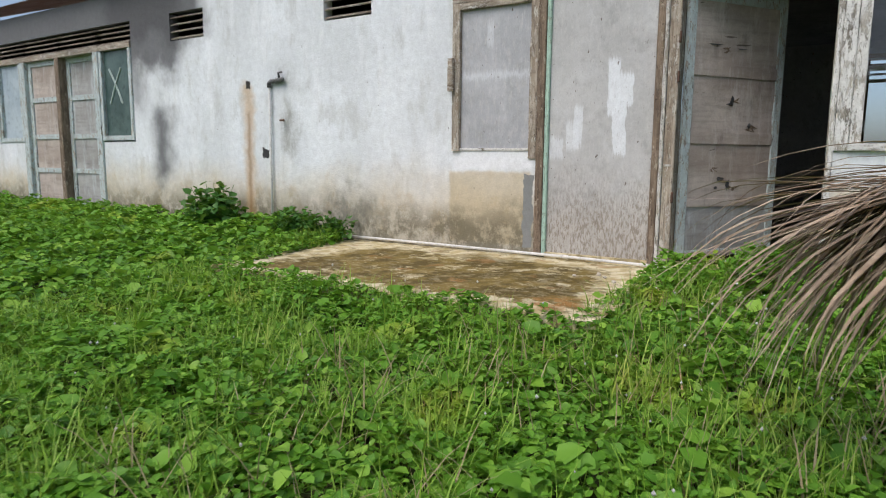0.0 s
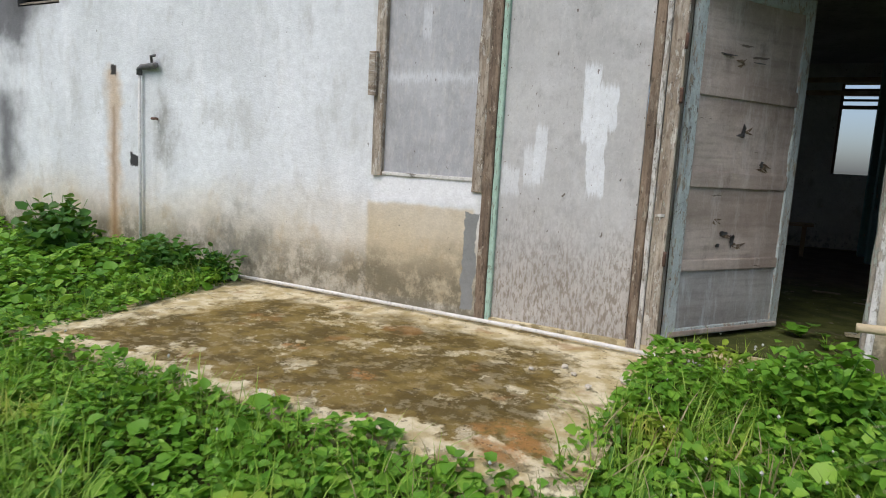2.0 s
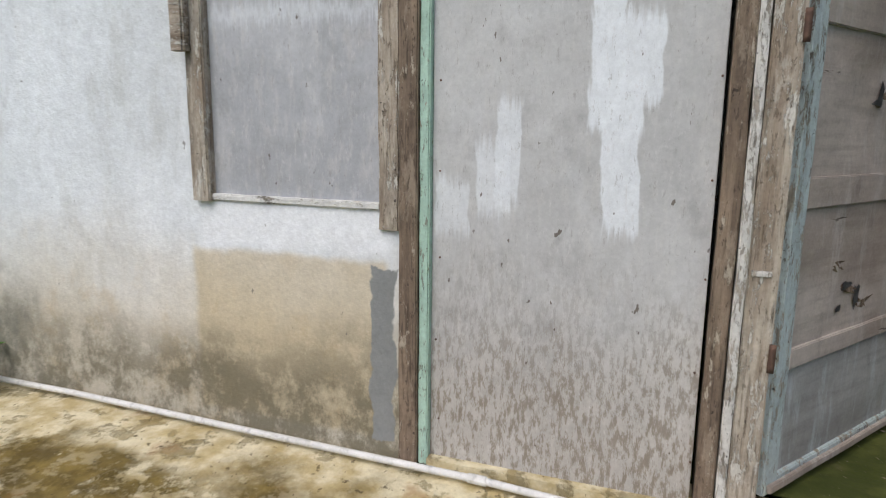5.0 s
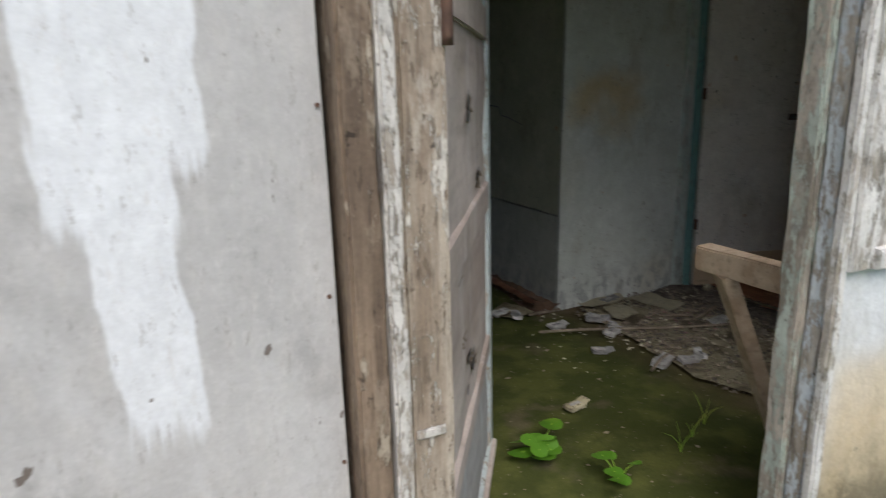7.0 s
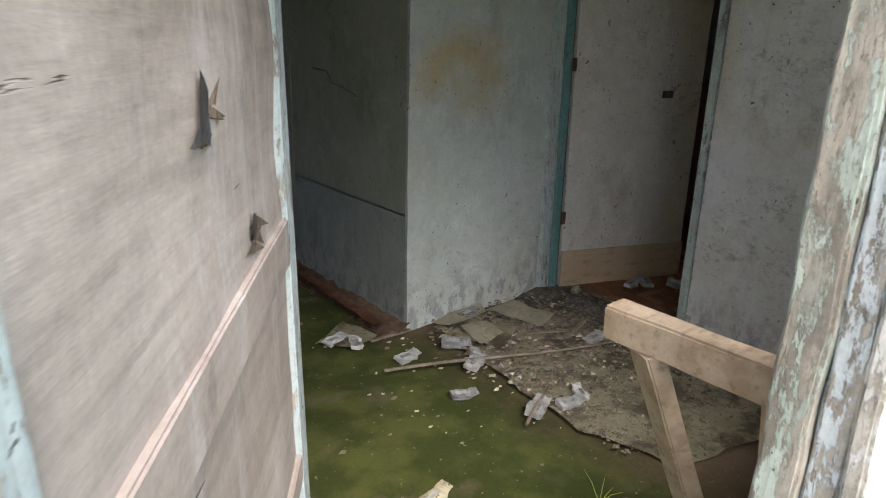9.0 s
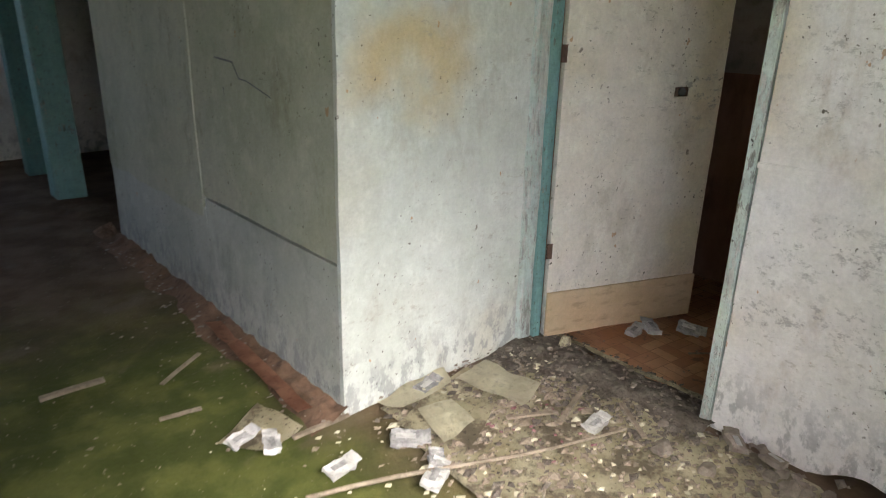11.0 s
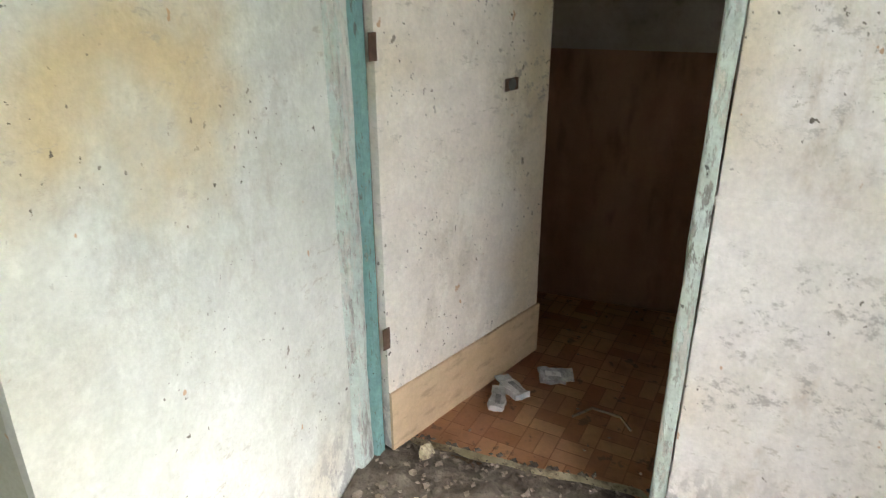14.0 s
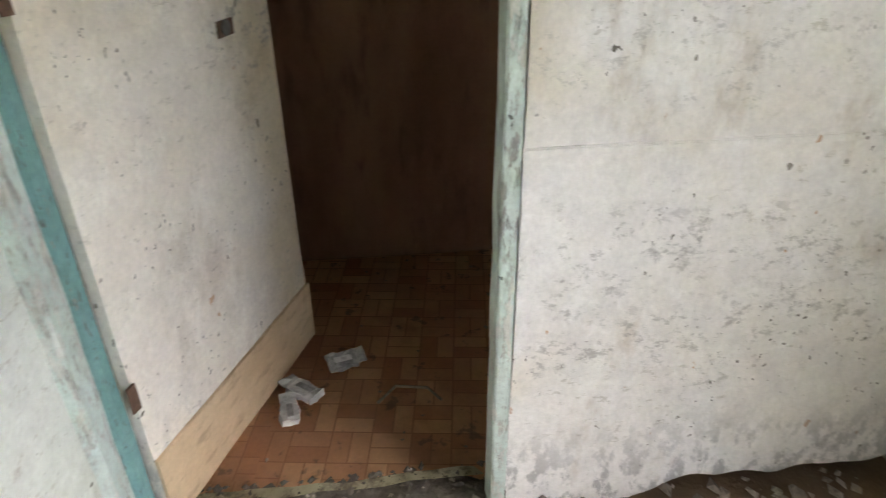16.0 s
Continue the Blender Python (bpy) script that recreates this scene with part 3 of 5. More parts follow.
def sheet(x0, x1, y0, y1, nx, ny, height):
    xs, ys = np.linspace(x0, x1, nx), np.linspace(y0, y1, ny)
    bm = bmesh.new()
    grid = [[bm.verts.new((x, y, height(x, y))) for x in xs] for y in ys]
    for j in range(ny - 1):
        for i in range(nx - 1):
            bm.faces.new((grid[j][i], grid[j][i + 1], grid[j + 1][i + 1], grid[j + 1][i]))
    return bm


def mesh_of(name, bm, material, smooth=False):
    me = bpy.data.meshes.new(name)
    bmesh.ops.recalc_face_normals(bm, faces=bm.faces)
    bm.to_mesh(me)
    bm.free()
    me.materials.append(material)
    if smooth:
        for p in me.polygons:
            p.use_smooth = True
    return me


def thing(name, bm, material, label, category, group="", kind="", smooth=False):
    return tagged(new(name, mesh_of(name, bm, material, smooth)), label, category, group, kind)


def holder(name, at, label, category, group="", kind=""):
    ob = new(name)
    ob.location = at
    return tagged(ob, label, category, group, kind)


def part(name, bm, material, parent, label="", smooth=False, local=False):
    """One mesh under a thing or a part. Coordinates are the world's unless local."""
    ob = new(name, mesh_of(name, bm, material, smooth))
    ob.parent = parent
    if not local:
        top = parent
        m = Matrix.Identity(4)
        while top:
            m = top.matrix_basis @ m
            top = top.parent
        ob.matrix_basis = m.inverted()
    if label:
        ob["label"] = label
    return ob


# ---- the large structure ----
FLOOR = 0.48


def land(x, y):
    """The height of the ground, which climbs gently to the house."""
    k = min(max(y, -3.0), 6.3)
    return -0.10 + (k - 0.7) * 0.088 + 0.03 * noise.noise(Vector((x * 0.6, y * 0.6, 2.0)))


bm = bmesh.new()
xs = [-600, -150, -60, -30] + list(np.linspace(-18, 8, 60)) + [20, 60, 150, 600]
ys = [-600, -150, -60, -20] + list(np.linspace(-6, 6.15, 34)) + [6.3]
grid = [[bm.verts.new((x, y, land(x, y))) for x in xs] for y in ys]
for j in range(len(ys) - 1):
    for i in range(len(xs) - 1):
        bm.faces.new((grid[j][i], grid[j][i + 1], grid[j + 1][i + 1], grid[j + 1][i]))
far = [bm.verts.new((x, 600, 0.2)) for x in xs]
for i in range(len(xs) - 1):
    bm.faces.new((grid[-1][i], grid[-1][i + 1], far[i + 1], far[i]))
thing("ground", bm, M_SOIL, "dark damp soil under a mat of weeds", "ground", kind="structure", smooth=True)

F0, F1, TOP = 6.2, 6.34, 3.62
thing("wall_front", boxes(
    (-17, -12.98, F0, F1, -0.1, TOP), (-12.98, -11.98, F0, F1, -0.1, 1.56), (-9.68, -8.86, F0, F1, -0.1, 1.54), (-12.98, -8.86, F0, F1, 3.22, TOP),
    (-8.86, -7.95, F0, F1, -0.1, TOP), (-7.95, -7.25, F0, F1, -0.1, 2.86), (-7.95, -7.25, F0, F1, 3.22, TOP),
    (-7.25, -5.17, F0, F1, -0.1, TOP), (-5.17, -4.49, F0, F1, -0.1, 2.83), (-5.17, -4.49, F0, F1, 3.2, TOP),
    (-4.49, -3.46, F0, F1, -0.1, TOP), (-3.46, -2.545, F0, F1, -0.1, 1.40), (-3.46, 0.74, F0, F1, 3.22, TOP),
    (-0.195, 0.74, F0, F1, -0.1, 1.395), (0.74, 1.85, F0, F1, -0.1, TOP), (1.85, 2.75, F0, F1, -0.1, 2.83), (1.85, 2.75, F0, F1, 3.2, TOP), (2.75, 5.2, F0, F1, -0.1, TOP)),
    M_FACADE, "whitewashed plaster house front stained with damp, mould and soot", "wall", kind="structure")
# the two openings between x -3.4 and -1.6 are added, unseen, as fill light
thing("wall_back", boxes((-17, -3.4, 14.2, 14.34, 0.3, TOP), (-2.6, -2.4, 14.2, 14.34, 0.3, TOP), (-1.6, -0.06, 14.2, 14.34, 0.3, TOP), (-3.4, -2.6, 14.2, 14.34, 0.3, 1.1), (-2.4, -1.6, 14.2, 14.34, 0.3, 1.1), (-3.4, -2.6, 14.2, 14.34, 3.1, TOP), (-2.4, -1.6, 14.2, 14.34, 3.1, TOP), (0.49, 5.2, 14.2, 14.34, 0.3, TOP), (-0.06, 0.49, 14.2, 14.34, 0.3, 1.68), (-0.06, 0.49, 14.2, 14.34, 3.08, TOP)),
      M_INNERPLAIN, "limewashed back wall of the hall, two unseen openings added for light", "wall", kind="structure")
# unseen wall that closes the hall and reflects daylight back across it
thing("wall_west", boxes((-3.72, -3.6, F1, 14.2, 0.3, TOP)), M_INNERPLAIN, "pale limewashed hall wall, added unseen to bounce light", "wall", kind="structure")
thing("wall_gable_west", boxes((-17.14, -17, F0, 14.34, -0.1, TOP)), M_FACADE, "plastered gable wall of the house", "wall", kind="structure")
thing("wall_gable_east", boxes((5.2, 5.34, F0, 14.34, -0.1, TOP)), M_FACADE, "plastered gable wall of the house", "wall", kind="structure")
# ceiling out of view, added to close the rooms and reflect light
thing("ceiling", boxes((-17, 5.2, F1, 14.2, 3.4, 3.46)), M_CEILING, "unseen grey board ceiling, lightened to bounce light", "ceiling", kind="structure")
bm = bmesh.new()
for a, b in ((6.0, 10.3), (10.3, 14.9)):
    z0, z1 = (3.75, 5.3) if a < 10 else (5.3, 3.75)
    v = [bm.verts.new(p) for p in ((-17.6, a, z0), (5.8, a, z0), (5.8, b, z1), (-17.6, b, z1))]
    bm.faces.new(v)
bmesh.ops.solidify(bm, geom=bm.faces[:], thickness=0.05)
thing("roof", bm, M_ROOF, "rusted sheet roof over the house", "roof", kind="structure")
thing("floor", sheet(-3.6, 1.62, 6.34, 14.2, 70, 100, lambda x, y: FLOOR + 0.012 * noise.noise(Vector((x * 2, y * 2, 0))) + 0.004 * noise.noise(Vector((x * 9, y * 9, 4)))),
      M_FLOOR, "earthen floor with green moss by the doorway", "floor", kind="structure", smooth=True)
thing("threshold", boxes((-2.43, -0.21, F0 - 0.03, F1 + 0.01, 0.2, 0.47)), M_SLAB, "worn concrete threshold under the doorway", "threshold", kind="structure")

# the wall of boards beside the hall, its corner and the way into the small room
partition = tagged(new("wall_partition"), "grey-green painted board partition along the hall", "wall", kind="structure")


def side_sheet(x, y0, y1, z0, z1, lean, sag):
    """A thin board of the partition, leaning a little, its lower edge uneven."""
    bm = boxes((x, 0.60, y0, y1, z0, z1))
    bmesh.ops.subdivide_edges(bm, edges=bm.edges[:], cuts=20, use_grid_fill=True)
    for v in bm.verts:
        if v.co.x < 0.56:
            v.co.x += lean * (v.co.z - 0.5) + 0.004 * noise.noise(Vector((0, v.co.y * 3, v.co.z * 3)))
        if v.co.z < z0 + 0.01:
            v.co.z += sag * noise.noise(Vector((0, v.co.y * 5, 3)))
    return bm


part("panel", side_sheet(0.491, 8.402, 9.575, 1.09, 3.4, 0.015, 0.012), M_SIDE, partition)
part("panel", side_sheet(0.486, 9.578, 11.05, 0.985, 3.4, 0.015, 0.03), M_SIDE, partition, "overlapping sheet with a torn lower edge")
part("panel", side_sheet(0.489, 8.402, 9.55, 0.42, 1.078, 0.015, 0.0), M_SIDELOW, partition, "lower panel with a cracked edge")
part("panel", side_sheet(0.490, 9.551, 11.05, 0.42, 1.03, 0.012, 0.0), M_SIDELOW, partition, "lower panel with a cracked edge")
corner = tagged(new("wall_corner"), "pale green limewashed wall beside the inner doorway", "wall", kind="structure")
bm = boxes((0.487, 1.425, 8.38, 8.401, 0.44, 3.4))
bmesh.ops.subdivide_edges(bm, edges=bm.edges[:], cuts=22, use_grid_fill=True)
for v in bm.verts:
    if v.co.y < 8.39:
        v.co.y += 0.006 * noise.noise(v.co * 6) - 0.012 * max(0, 0.75 - v.co.z) * (1 + noise.noise(v.co * 9))
    if v.co.x < 0.50:
        v.co.x += 0.004 * noise.noise(v.co * 16) + 0.015 * (v.co.z - 0.5)
part("face", bm, M_COLUMN, corner, smooth=False)

east = tagged(new("wall_inner_east"), "off-white limewashed board wall with a rotted foot", "wall", kind="structure")
bm = bmesh.new()
ny, nz = 46, 60
zs = np.linspace(0, 1, nz)
for x in (1.505, 1.555):
    g = []
    for j in range(ny):
        y = 6.34 + (7.457 - 6.34) * j / (ny - 1)
        foot = 0.465 + (0.075 * max(0, min(1, (7.15 - y) / 0.12)) + 0.03 * noise.noise(Vector((y * 9, 3, 0)))) * (1 if y < 7.3 else 0.3)
        g.append([bm.verts.new((x + 0.006 * noise.noise(Vector((y * 4, k * 10, x))), y, foot + (3.4 - foot) * k)) for k in zs])
    for j in range(ny - 1):
        for k in range(nz - 1):
            bm.faces.new((g[j][k], g[j + 1][k], g[j + 1][k + 1], g[j][k + 1]))
part("board", bm, M_RWALL, east)
part("batten", timber(1.499, 1.509, 6.345, 7.461, 1.470, 1.490, 1, worn=0.003), M_RWALL, east, "thin horizontal batten over a joint")
part("lintel", boxes((1.505, 1.60, 7.46, 8.40, 2.62, 3.4)), M_RWALL, east)
thing("wall_small_room", boxes((2.88, 2.98, 6.34, 9.4, 0.4, 1.66), (1.62, 2.98, 9.4, 9.5, 0.4, 3.4), (1.58, 1.64, 8.40, 9.4, 0.4, 3.4), (0.60, 1.58, 8.50, 8.56, 0.4, 3.4)), M_DARKPLY, "dark brown ply wall of the small room", "wall", kind="structure")
thing("wall_small_room_upper", boxes((2.883, 2.98, 6.34, 9.4, 1.66, 3.4)), M_UPPERBOARD, "grey-brown upper boards of the small room", "wall", kind="structure")
bm = sheet(1.63, 2.88, 6.36, 9.4, 30, 70, lambda x, y: FLOOR + 0.012 + 0.006 * noise.noise(Vector((x * 3, y * 3, 7))))
for v in bm.verts:
    if v.co.x < 1.64:
        v.co.x += 0.05 * noise.noise(Vector((v.co.y * 7, 1, 0))) + 0.02 * noise.noise(Vector((v.co.y * 25, 1, 0)))
bmesh.ops.solidify(bm, geom=bm.faces[:], thickness=0.006)
thing("vinyl_floor", bm, M_VINYL, "brown printed vinyl floor with a torn edge", "floor covering", kind="structure")
thing("floor_small_room", boxes((1.60, 2.88, 6.34, 9.4, 0.3, 0.474)), M_RUBBLE, "dark floor under the vinyl", "floor", kind="structure")


# posts, frames and boards of the near doorway
def frame_piece(name, x0, x1, z0, z1, mat, front=0.03, axis=2, seed=0, worn=0.003):
    return timber(x0, x1, F0 - front, F1 - 0.01, z0, z1, axis, 24 if axis == 2 else 12, worn, 0.005, seed)


near = tagged(new("doorframe_1"), "weathered timber frame of the boarded house doorway", "door frame", kind="structure")
part("post", frame_piece("post", -2.545, -2.472, 0.44, 2.80, M_POSTDARK, 0.03, seed=1), M_POSTDARK, near)
part("strip", frame_piece("strip", -2.470, -2.432, 0.44, 2.80, M_MINT, 0.018, seed=2, worn=0.002), M_MINT, near, "mint green painted strip")
part("post", frame_piece("post", -1.490, -1.432, 0.42, 2.80, M_POSTDARK, 0.035, seed=3, worn=0.004), M_POSTDARK, near, "dark bare post")
part("strip", frame_piece("strip", -1.428, -1.398, 0.42, 2.80, M_STRIP, 0.045, seed=4, worn=0.004), M_STRIP, near, "peeling white strip")
part("post", frame_piece("post", -1.394, -1.308, 0.42, 2.80, M_POST, 0.03, seed=5), M_POST, near)
part("post", timber(-0.243, -0.197, 6.268, 6.335, 0.40, 2.80, 2, 40, 0.006, 0.006, 6), M_GREENPOST, near, "peeling green rebated post")
part("strip", timber(-0.222, -0.197, 6.214, 6.266, 0.40, 2.80, 2, 40, 0.005, 0.005, 61), M_BLUEPEEL, near, "strip with blue-white flaking paint")
part("strip", timber(-0.232, -0.197, 6.182, 6.213, 0.40, 2.80, 2, 40, 0.005, 0.006, 62), M_WHITEPOST, near, "cracked white outer strip")
part("post", frame_piece("post", -0.195, -0.105, 1.40, 2.80, M_WHITEPOST, 0.025, seed=7, worn=0.005), M_WHITEPOST, near, "peeling white post")
part("head", frame_piece("head", -3.46, 0.74, 2.80, 2.88, M_RAIL, 0.03, 0, 8), M_RAIL, near)
for i, z in enumerate((1.27,)):
    part("chip", timber(-1.385, -1.33 + 0.01 * (i % 2), F0 - 0.036, F0 - 0.028, z, z + 0.018, 0, 4, 0.003), M_STRIP, near, "sliver of pale bare wood")
for z in (1.02, 1.99, 2.3):
    hinge = part("hinge", timber(-1.316, -1.296, F0 - 0.036, F0 - 0.026, z - 0.045, z + 0.045, 2, 4, 0.002), M_RUST, near, "rusted butt hinge", True)

board_thing = thing("door_board", timber(-2.431, -1.502, F0 + 0.012, F0 + 0.028, 0.435, 2.80, 2, 10, 0.002, 0.002), M_BOARD, "grey hardboard sheet with ragged white paint patches closing half of the doorway", "board", kind="structure")
random.seed(2)
for z in np.arange(0.62, 2.8, 0.31):
    for x in (-2.405 + random.uniform(-0.008, 0.008), -1.512 + random.uniform(-0.006, 0.006)):
        part("nail", tube([(x, F0 + 0.014, z), (x, F0 + 0.009, z)], 0.004, 6), M_RUST, board_thing)

win1 = tagged(new("window_1"), "blind window closed by a grey hardboard sheet", "window", kind="structure")
part("jamb", frame_piece("jamb", -3.46, -3.375, 1.40, 2.80, M_RAIL, 0.03, seed=10), M_POST, win1)
part("jamb", frame_piece("jamb", -2.630, -2.548, 1.33, 2.80, M_POST, 0.02, seed=11, worn=0.006), M_POST, win1, "peeling jamb, rotted at the foot")
part("rail", frame_piece("rail", -3.375, -2.63, 2.735, 2.80, M_RAIL, 0.03, 0, 12), M_RAIL, win1)
part("sill", frame_piece("sill", -3.42, -2.632, 1.40, 1.428, M_RAIL, 0.012, 0, 13), M_WHITERAIL, win1)
part("board", timber(-3.375, -2.63, F0 + 0.012, F0 + 0.026, 1.428, 2.735, 2, 8, 0.002, 0.002), M_WINBOARD, win1)
part("block", timber(-3.49, -3.425, F0 - 0.075, F0 - 0.03, 1.98, 2.29, 2, 8, 0.004, 0.008), M_RAIL, win1, "wooden block nailed on the jamb")

win2 = tagged(new("window_2"), "dusty glazed window in a faded wooden frame", "window", kind="structure")
part("jamb", frame_piece("jamb", -0.103, -0.03, 1.40, 2.80, M_WHITEPOST, 0.01, seed=14), M_WHITEPOST, win2)
part("jamb", frame_piece("jamb", 0.66, 0.738, 1.40, 2.80, M_WHITEPOST, 0.02, seed=15), M_WHITEPOST, win2)
part("sill", frame_piece("sill", -0.103, 0.75, 1.396, 1.45, M_RAIL, 0.04, 0, 16), M_WHITERAIL, win2)
part("rail", frame_piece("rail", -0.03, 0.66, 2.74, 2.80, M_RAIL, 0.015, 0, 17), M_RAIL, win2)
pane = part("pane", boxes((-0.03, 0.66, F0 + 0.05, F0 + 0.054, 1.45, 2.74)), M_GLASS, win2, "dusty glass pane")
pane.visible_shadow = False


def louvre(name, x0, x1, z0, z1, y=F0, count=4, group="vents over the openings"):
    v = holder(name, ((x0 + x1) / 2, y, z0), "slatted wooden vent let into the wall", "vent", group)
    for i in range(count):
        z = z0 + (z1 - z0) * (i + 0.5) / count
        bm = boxes((x0, x1, -0.045, 0.045, -0.006, 0.006))
        bmesh.ops.rotate(bm, verts=bm.verts, cent=(0, 0, 0), matrix=Matrix.Rotation(radians(24), 3, "X"))
        bmesh.ops.translate(bm, verts=bm.verts, vec=(0, y + 0.06, z))
        part("slat", bm, M_RAIL, v)
    return v


louvre("wall_vent", -5.17, -4.49, 2.83, 3.2)
# unseen vent and opening, added to let daylight into the small room
louvre("wall_vent", 1.85, 2.75, 2.83, 3.2)
louvre("wall_vent", -7.95, -7.25, 2.86, 3.22)
for x0, x1 in ((-3.46, -2.55), (-2.5, -1.45), (-1.35, -0.24), (-0.19, 0.74)):
    louvre("transom_vent", x0, x1, 2.88, 3.22)


# the open panelled door, hung at the near post
def panelled_leaf(width, z0, z1, rails, stile=0.085, thick=0.036):
    """Parts of a leaf that lies along +x from its hinge at the origin."""
    out = [("stile", timber(0, stile, -thick / 2, thick / 2, z0, z1, 2, 16, 0.002), M_STILE, "peeling blue-grey stile"),
           ("stile", timber(width - stile, width, -thick / 2, thick / 2, z0, z1, 2, 16, 0.002), M_STILE, "peeling blue-grey stile")]
    for a, b in rails:
        out.append(("rail", timber(stile, width - stile, -thick / 2, thick / 2, a, b, 0, 8, 0.002), M_PANEL if b < z1 - 0.3 and a > z0 + 0.3 else M_STILE, ""))
    for (a, b), (c, d) in zip(rails, rails[1:]):
        bm = boxes((stile, width - stile, -0.006, 0.006, b, c))
        bmesh.ops.subdivide_edges(bm, edges=bm.edges[:], cuts=9, use_grid_fill=True)
        for v in bm.verts:
            v.co.y += 0.008 * noise.noise(Vector((v.co.x * 4, 0, v.co.z * 5)))
        out.append(("panel", bm, M_PANELLOW if c < z0 + 0.6 else M_PANEL, "delaminating ply panel"))
    return out


door = holder("door_1", (-1.288, 6.292, 0), "open weathered panelled door with split ply panels", "door", kind="structure")
door.rotation_euler = (0, 0, math.atan2(0.917, 0.623))
for nm, bm, mat, lab in panelled_leaf(1.105, 0.505, 2.72, [(0.505, 0.56), (0.93, 1.0), (1.46, 1.56), (2.02, 2.12), (2.62, 2.72)]):
    part(nm, bm, mat, door, lab, local=True)
random.seed(4)
for u, z, s in ((0.51, 1.81, 1.2), (0.72, 1.61, 1.4), (0.42, 1.16, 1.6), (0.55, 1.08, 1.2), (0.35, 1.24, 0.9), (0.40, 2.24, 0.9)):
    crack = bmesh.new()
    for k in range(5):
        a, l = random.uniform(-0.5, 0.5), random.uniform(0.03, 0.09) * s
        x0, zz = u + random.uniform(-0.03, 0.03), z + random.uniform(-0.02, 0.02)
        p = [Vector((x0, -0.0075, zz)), Vector((x0 + l * math.cos(a), -0.008 * random.random() - 0.009, zz + l * math.sin(a))), Vector((x0 + l * 0.5, -0.0085, zz - 0.008 * s)), Vector((x0 + l * 0.4, -0.011, zz + 0.007 * s))]
        v = [crack.verts.new(q) for q in p]
        crack.faces.new((v[0], v[2], v[1]))
        crack.faces.new((v[0], v[1], v[3]))
    part("splinter", crack, M_POSTDARK, door, "torn dark veneer splinters", local=True)
random.seed(14)
for u, z, w, h in ((0.525, 1.825, 0.03, 0.05), (0.50, 1.80, 0.05, 0.012), (0.74, 1.63, 0.025, 0.03), (0.44, 1.17, 0.05, 0.02), (0.53, 1.12, 0.035, 0.06), (0.40, 1.09, 0.03, 0.018), (0.30, 2.28, 0.09, 0.008), (0.60, 2.26, 0.07, 0.007)):
    hole = bmesh.new()
    ring = []
    for k in range(11):
        a, r = 2 * math.pi * k / 11, random.uniform(0.45, 1.1)
        ring.append(hole.verts.new((u + w * r * math.cos(a), -0.0135, z + h * r * math.sin(a))))
    hole.faces.new(ring)
    bmesh.ops.solidify(hole, geom=hole.faces[:], thickness=0.004)
    part("hole", hole, M_FITTING, door, "dark hole torn in the ply", local=True)
part("drip_rail", timber(0.02, 1.08, -0.035, -0.018, 0.515, 0.545, 0, 8, 0.002), M_PANEL, door, local=True)

# the door of the small room
door2 = holder("door_2", (1.558, 8.325, 0), "open cream painted flush door with a pine kickboard", "door", kind="structure")
door2.rotation_euler = (0, 0, math.atan2(-0.302, 0.774))
bm = boxes((0, 0.835, -0.016, 0.016, 0.508, 2.58))
bmesh.ops.subdivide_edges(bm, edges=bm.edges[:], cuts=16, use_grid_fill=True)
for v in bm.verts:
    if v.co.x > 0.8:
        v.co.x += 0.007 * noise.noise(Vector((0, 0, v.co.z * 6))) - 0.01
part("leaf", bm, M_LEAF2, door2, local=True)
part("kickboard", timber(0.0, 0.83, -0.028, -0.017, 0.506, 0.725, 0, 10, 0.002, 0.002), M_KICK, door2, "raw pine kickboard", local=True)
part("lock_hole", tube([(0.60, -0.0155, 1.618), (0.60, -0.022, 1.618)], 0.02, 12), M_FITTING, door2, "dark empty lock plate", local=True)
part("lock_plate", timber(0.565, 0.635, -0.02, -0.0165, 1.598, 1.638, 0, 3, 0.003), M_RUST, door2, "rust-stained lock plate", local=True)
for z in (0.93, 1.78):
    part("hinge", timber(-0.022, 0.006, -0.024, -0.018, z - 0.035, z + 0.035, 2, 4, 0.003), M_RUST, door2, "rusted hinge", local=True)
frame2 = tagged(new("doorframe_2"), "teal painted frame of the small room's doorway", "door frame", kind="structure")
part("post", timber(1.427, 1.505, 8.352, 8.43, 0.47, 3.39, 2, 22, 0.006, 0.004, 20), M_JAMB, frame2, "flaking pale jamb")
part("stop", timber(1.507, 1.556, 8.335, 8.42, 0.47, 3.39, 2, 16, 0.002, 0.004, 21), M_TEAL, frame2, "teal painted stop")
part("post", timber(1.492, 1.575, 7.462, 7.50, 0.46, 3.39, 2, 22, 0.003, 0.004, 22), M_JAMB, frame2, "faded pale green jamb")

# far end of the hall
for y, w in ((12.3, 0.24), (13.35, 0.2)):
    hall_frame = holder("hall_doorpost", (0.5, y, FLOOR), "teal painted doorpost at the far end of the hall", "doorpost", "hall doorposts", "structure")
    part("post", timber(0.38, 0.60, y, y + w, FLOOR, 3.4, 2, 10, 0.003, 0.01), M_TEAL, hall_frame)
thing("wall_far_partition", boxes((0.50, 0.62, 13.6, 14.2, 0.42, 3.4), (0.50, 0.60, 11.3, 13.6, 2.6, 3.4)), M_INNERPLAIN, "dim limewashed wall at the end of the hall", "wall", kind="structure")
thing("wall_far_room", boxes((3.0, 3.1, 10, 14.2, 0.4, 3.4), (0.62, 3.0, 9.9, 10.0, 0.4, 3.4)), M_DARKPLY, "dark wall of a far room", "wall", kind="structure")
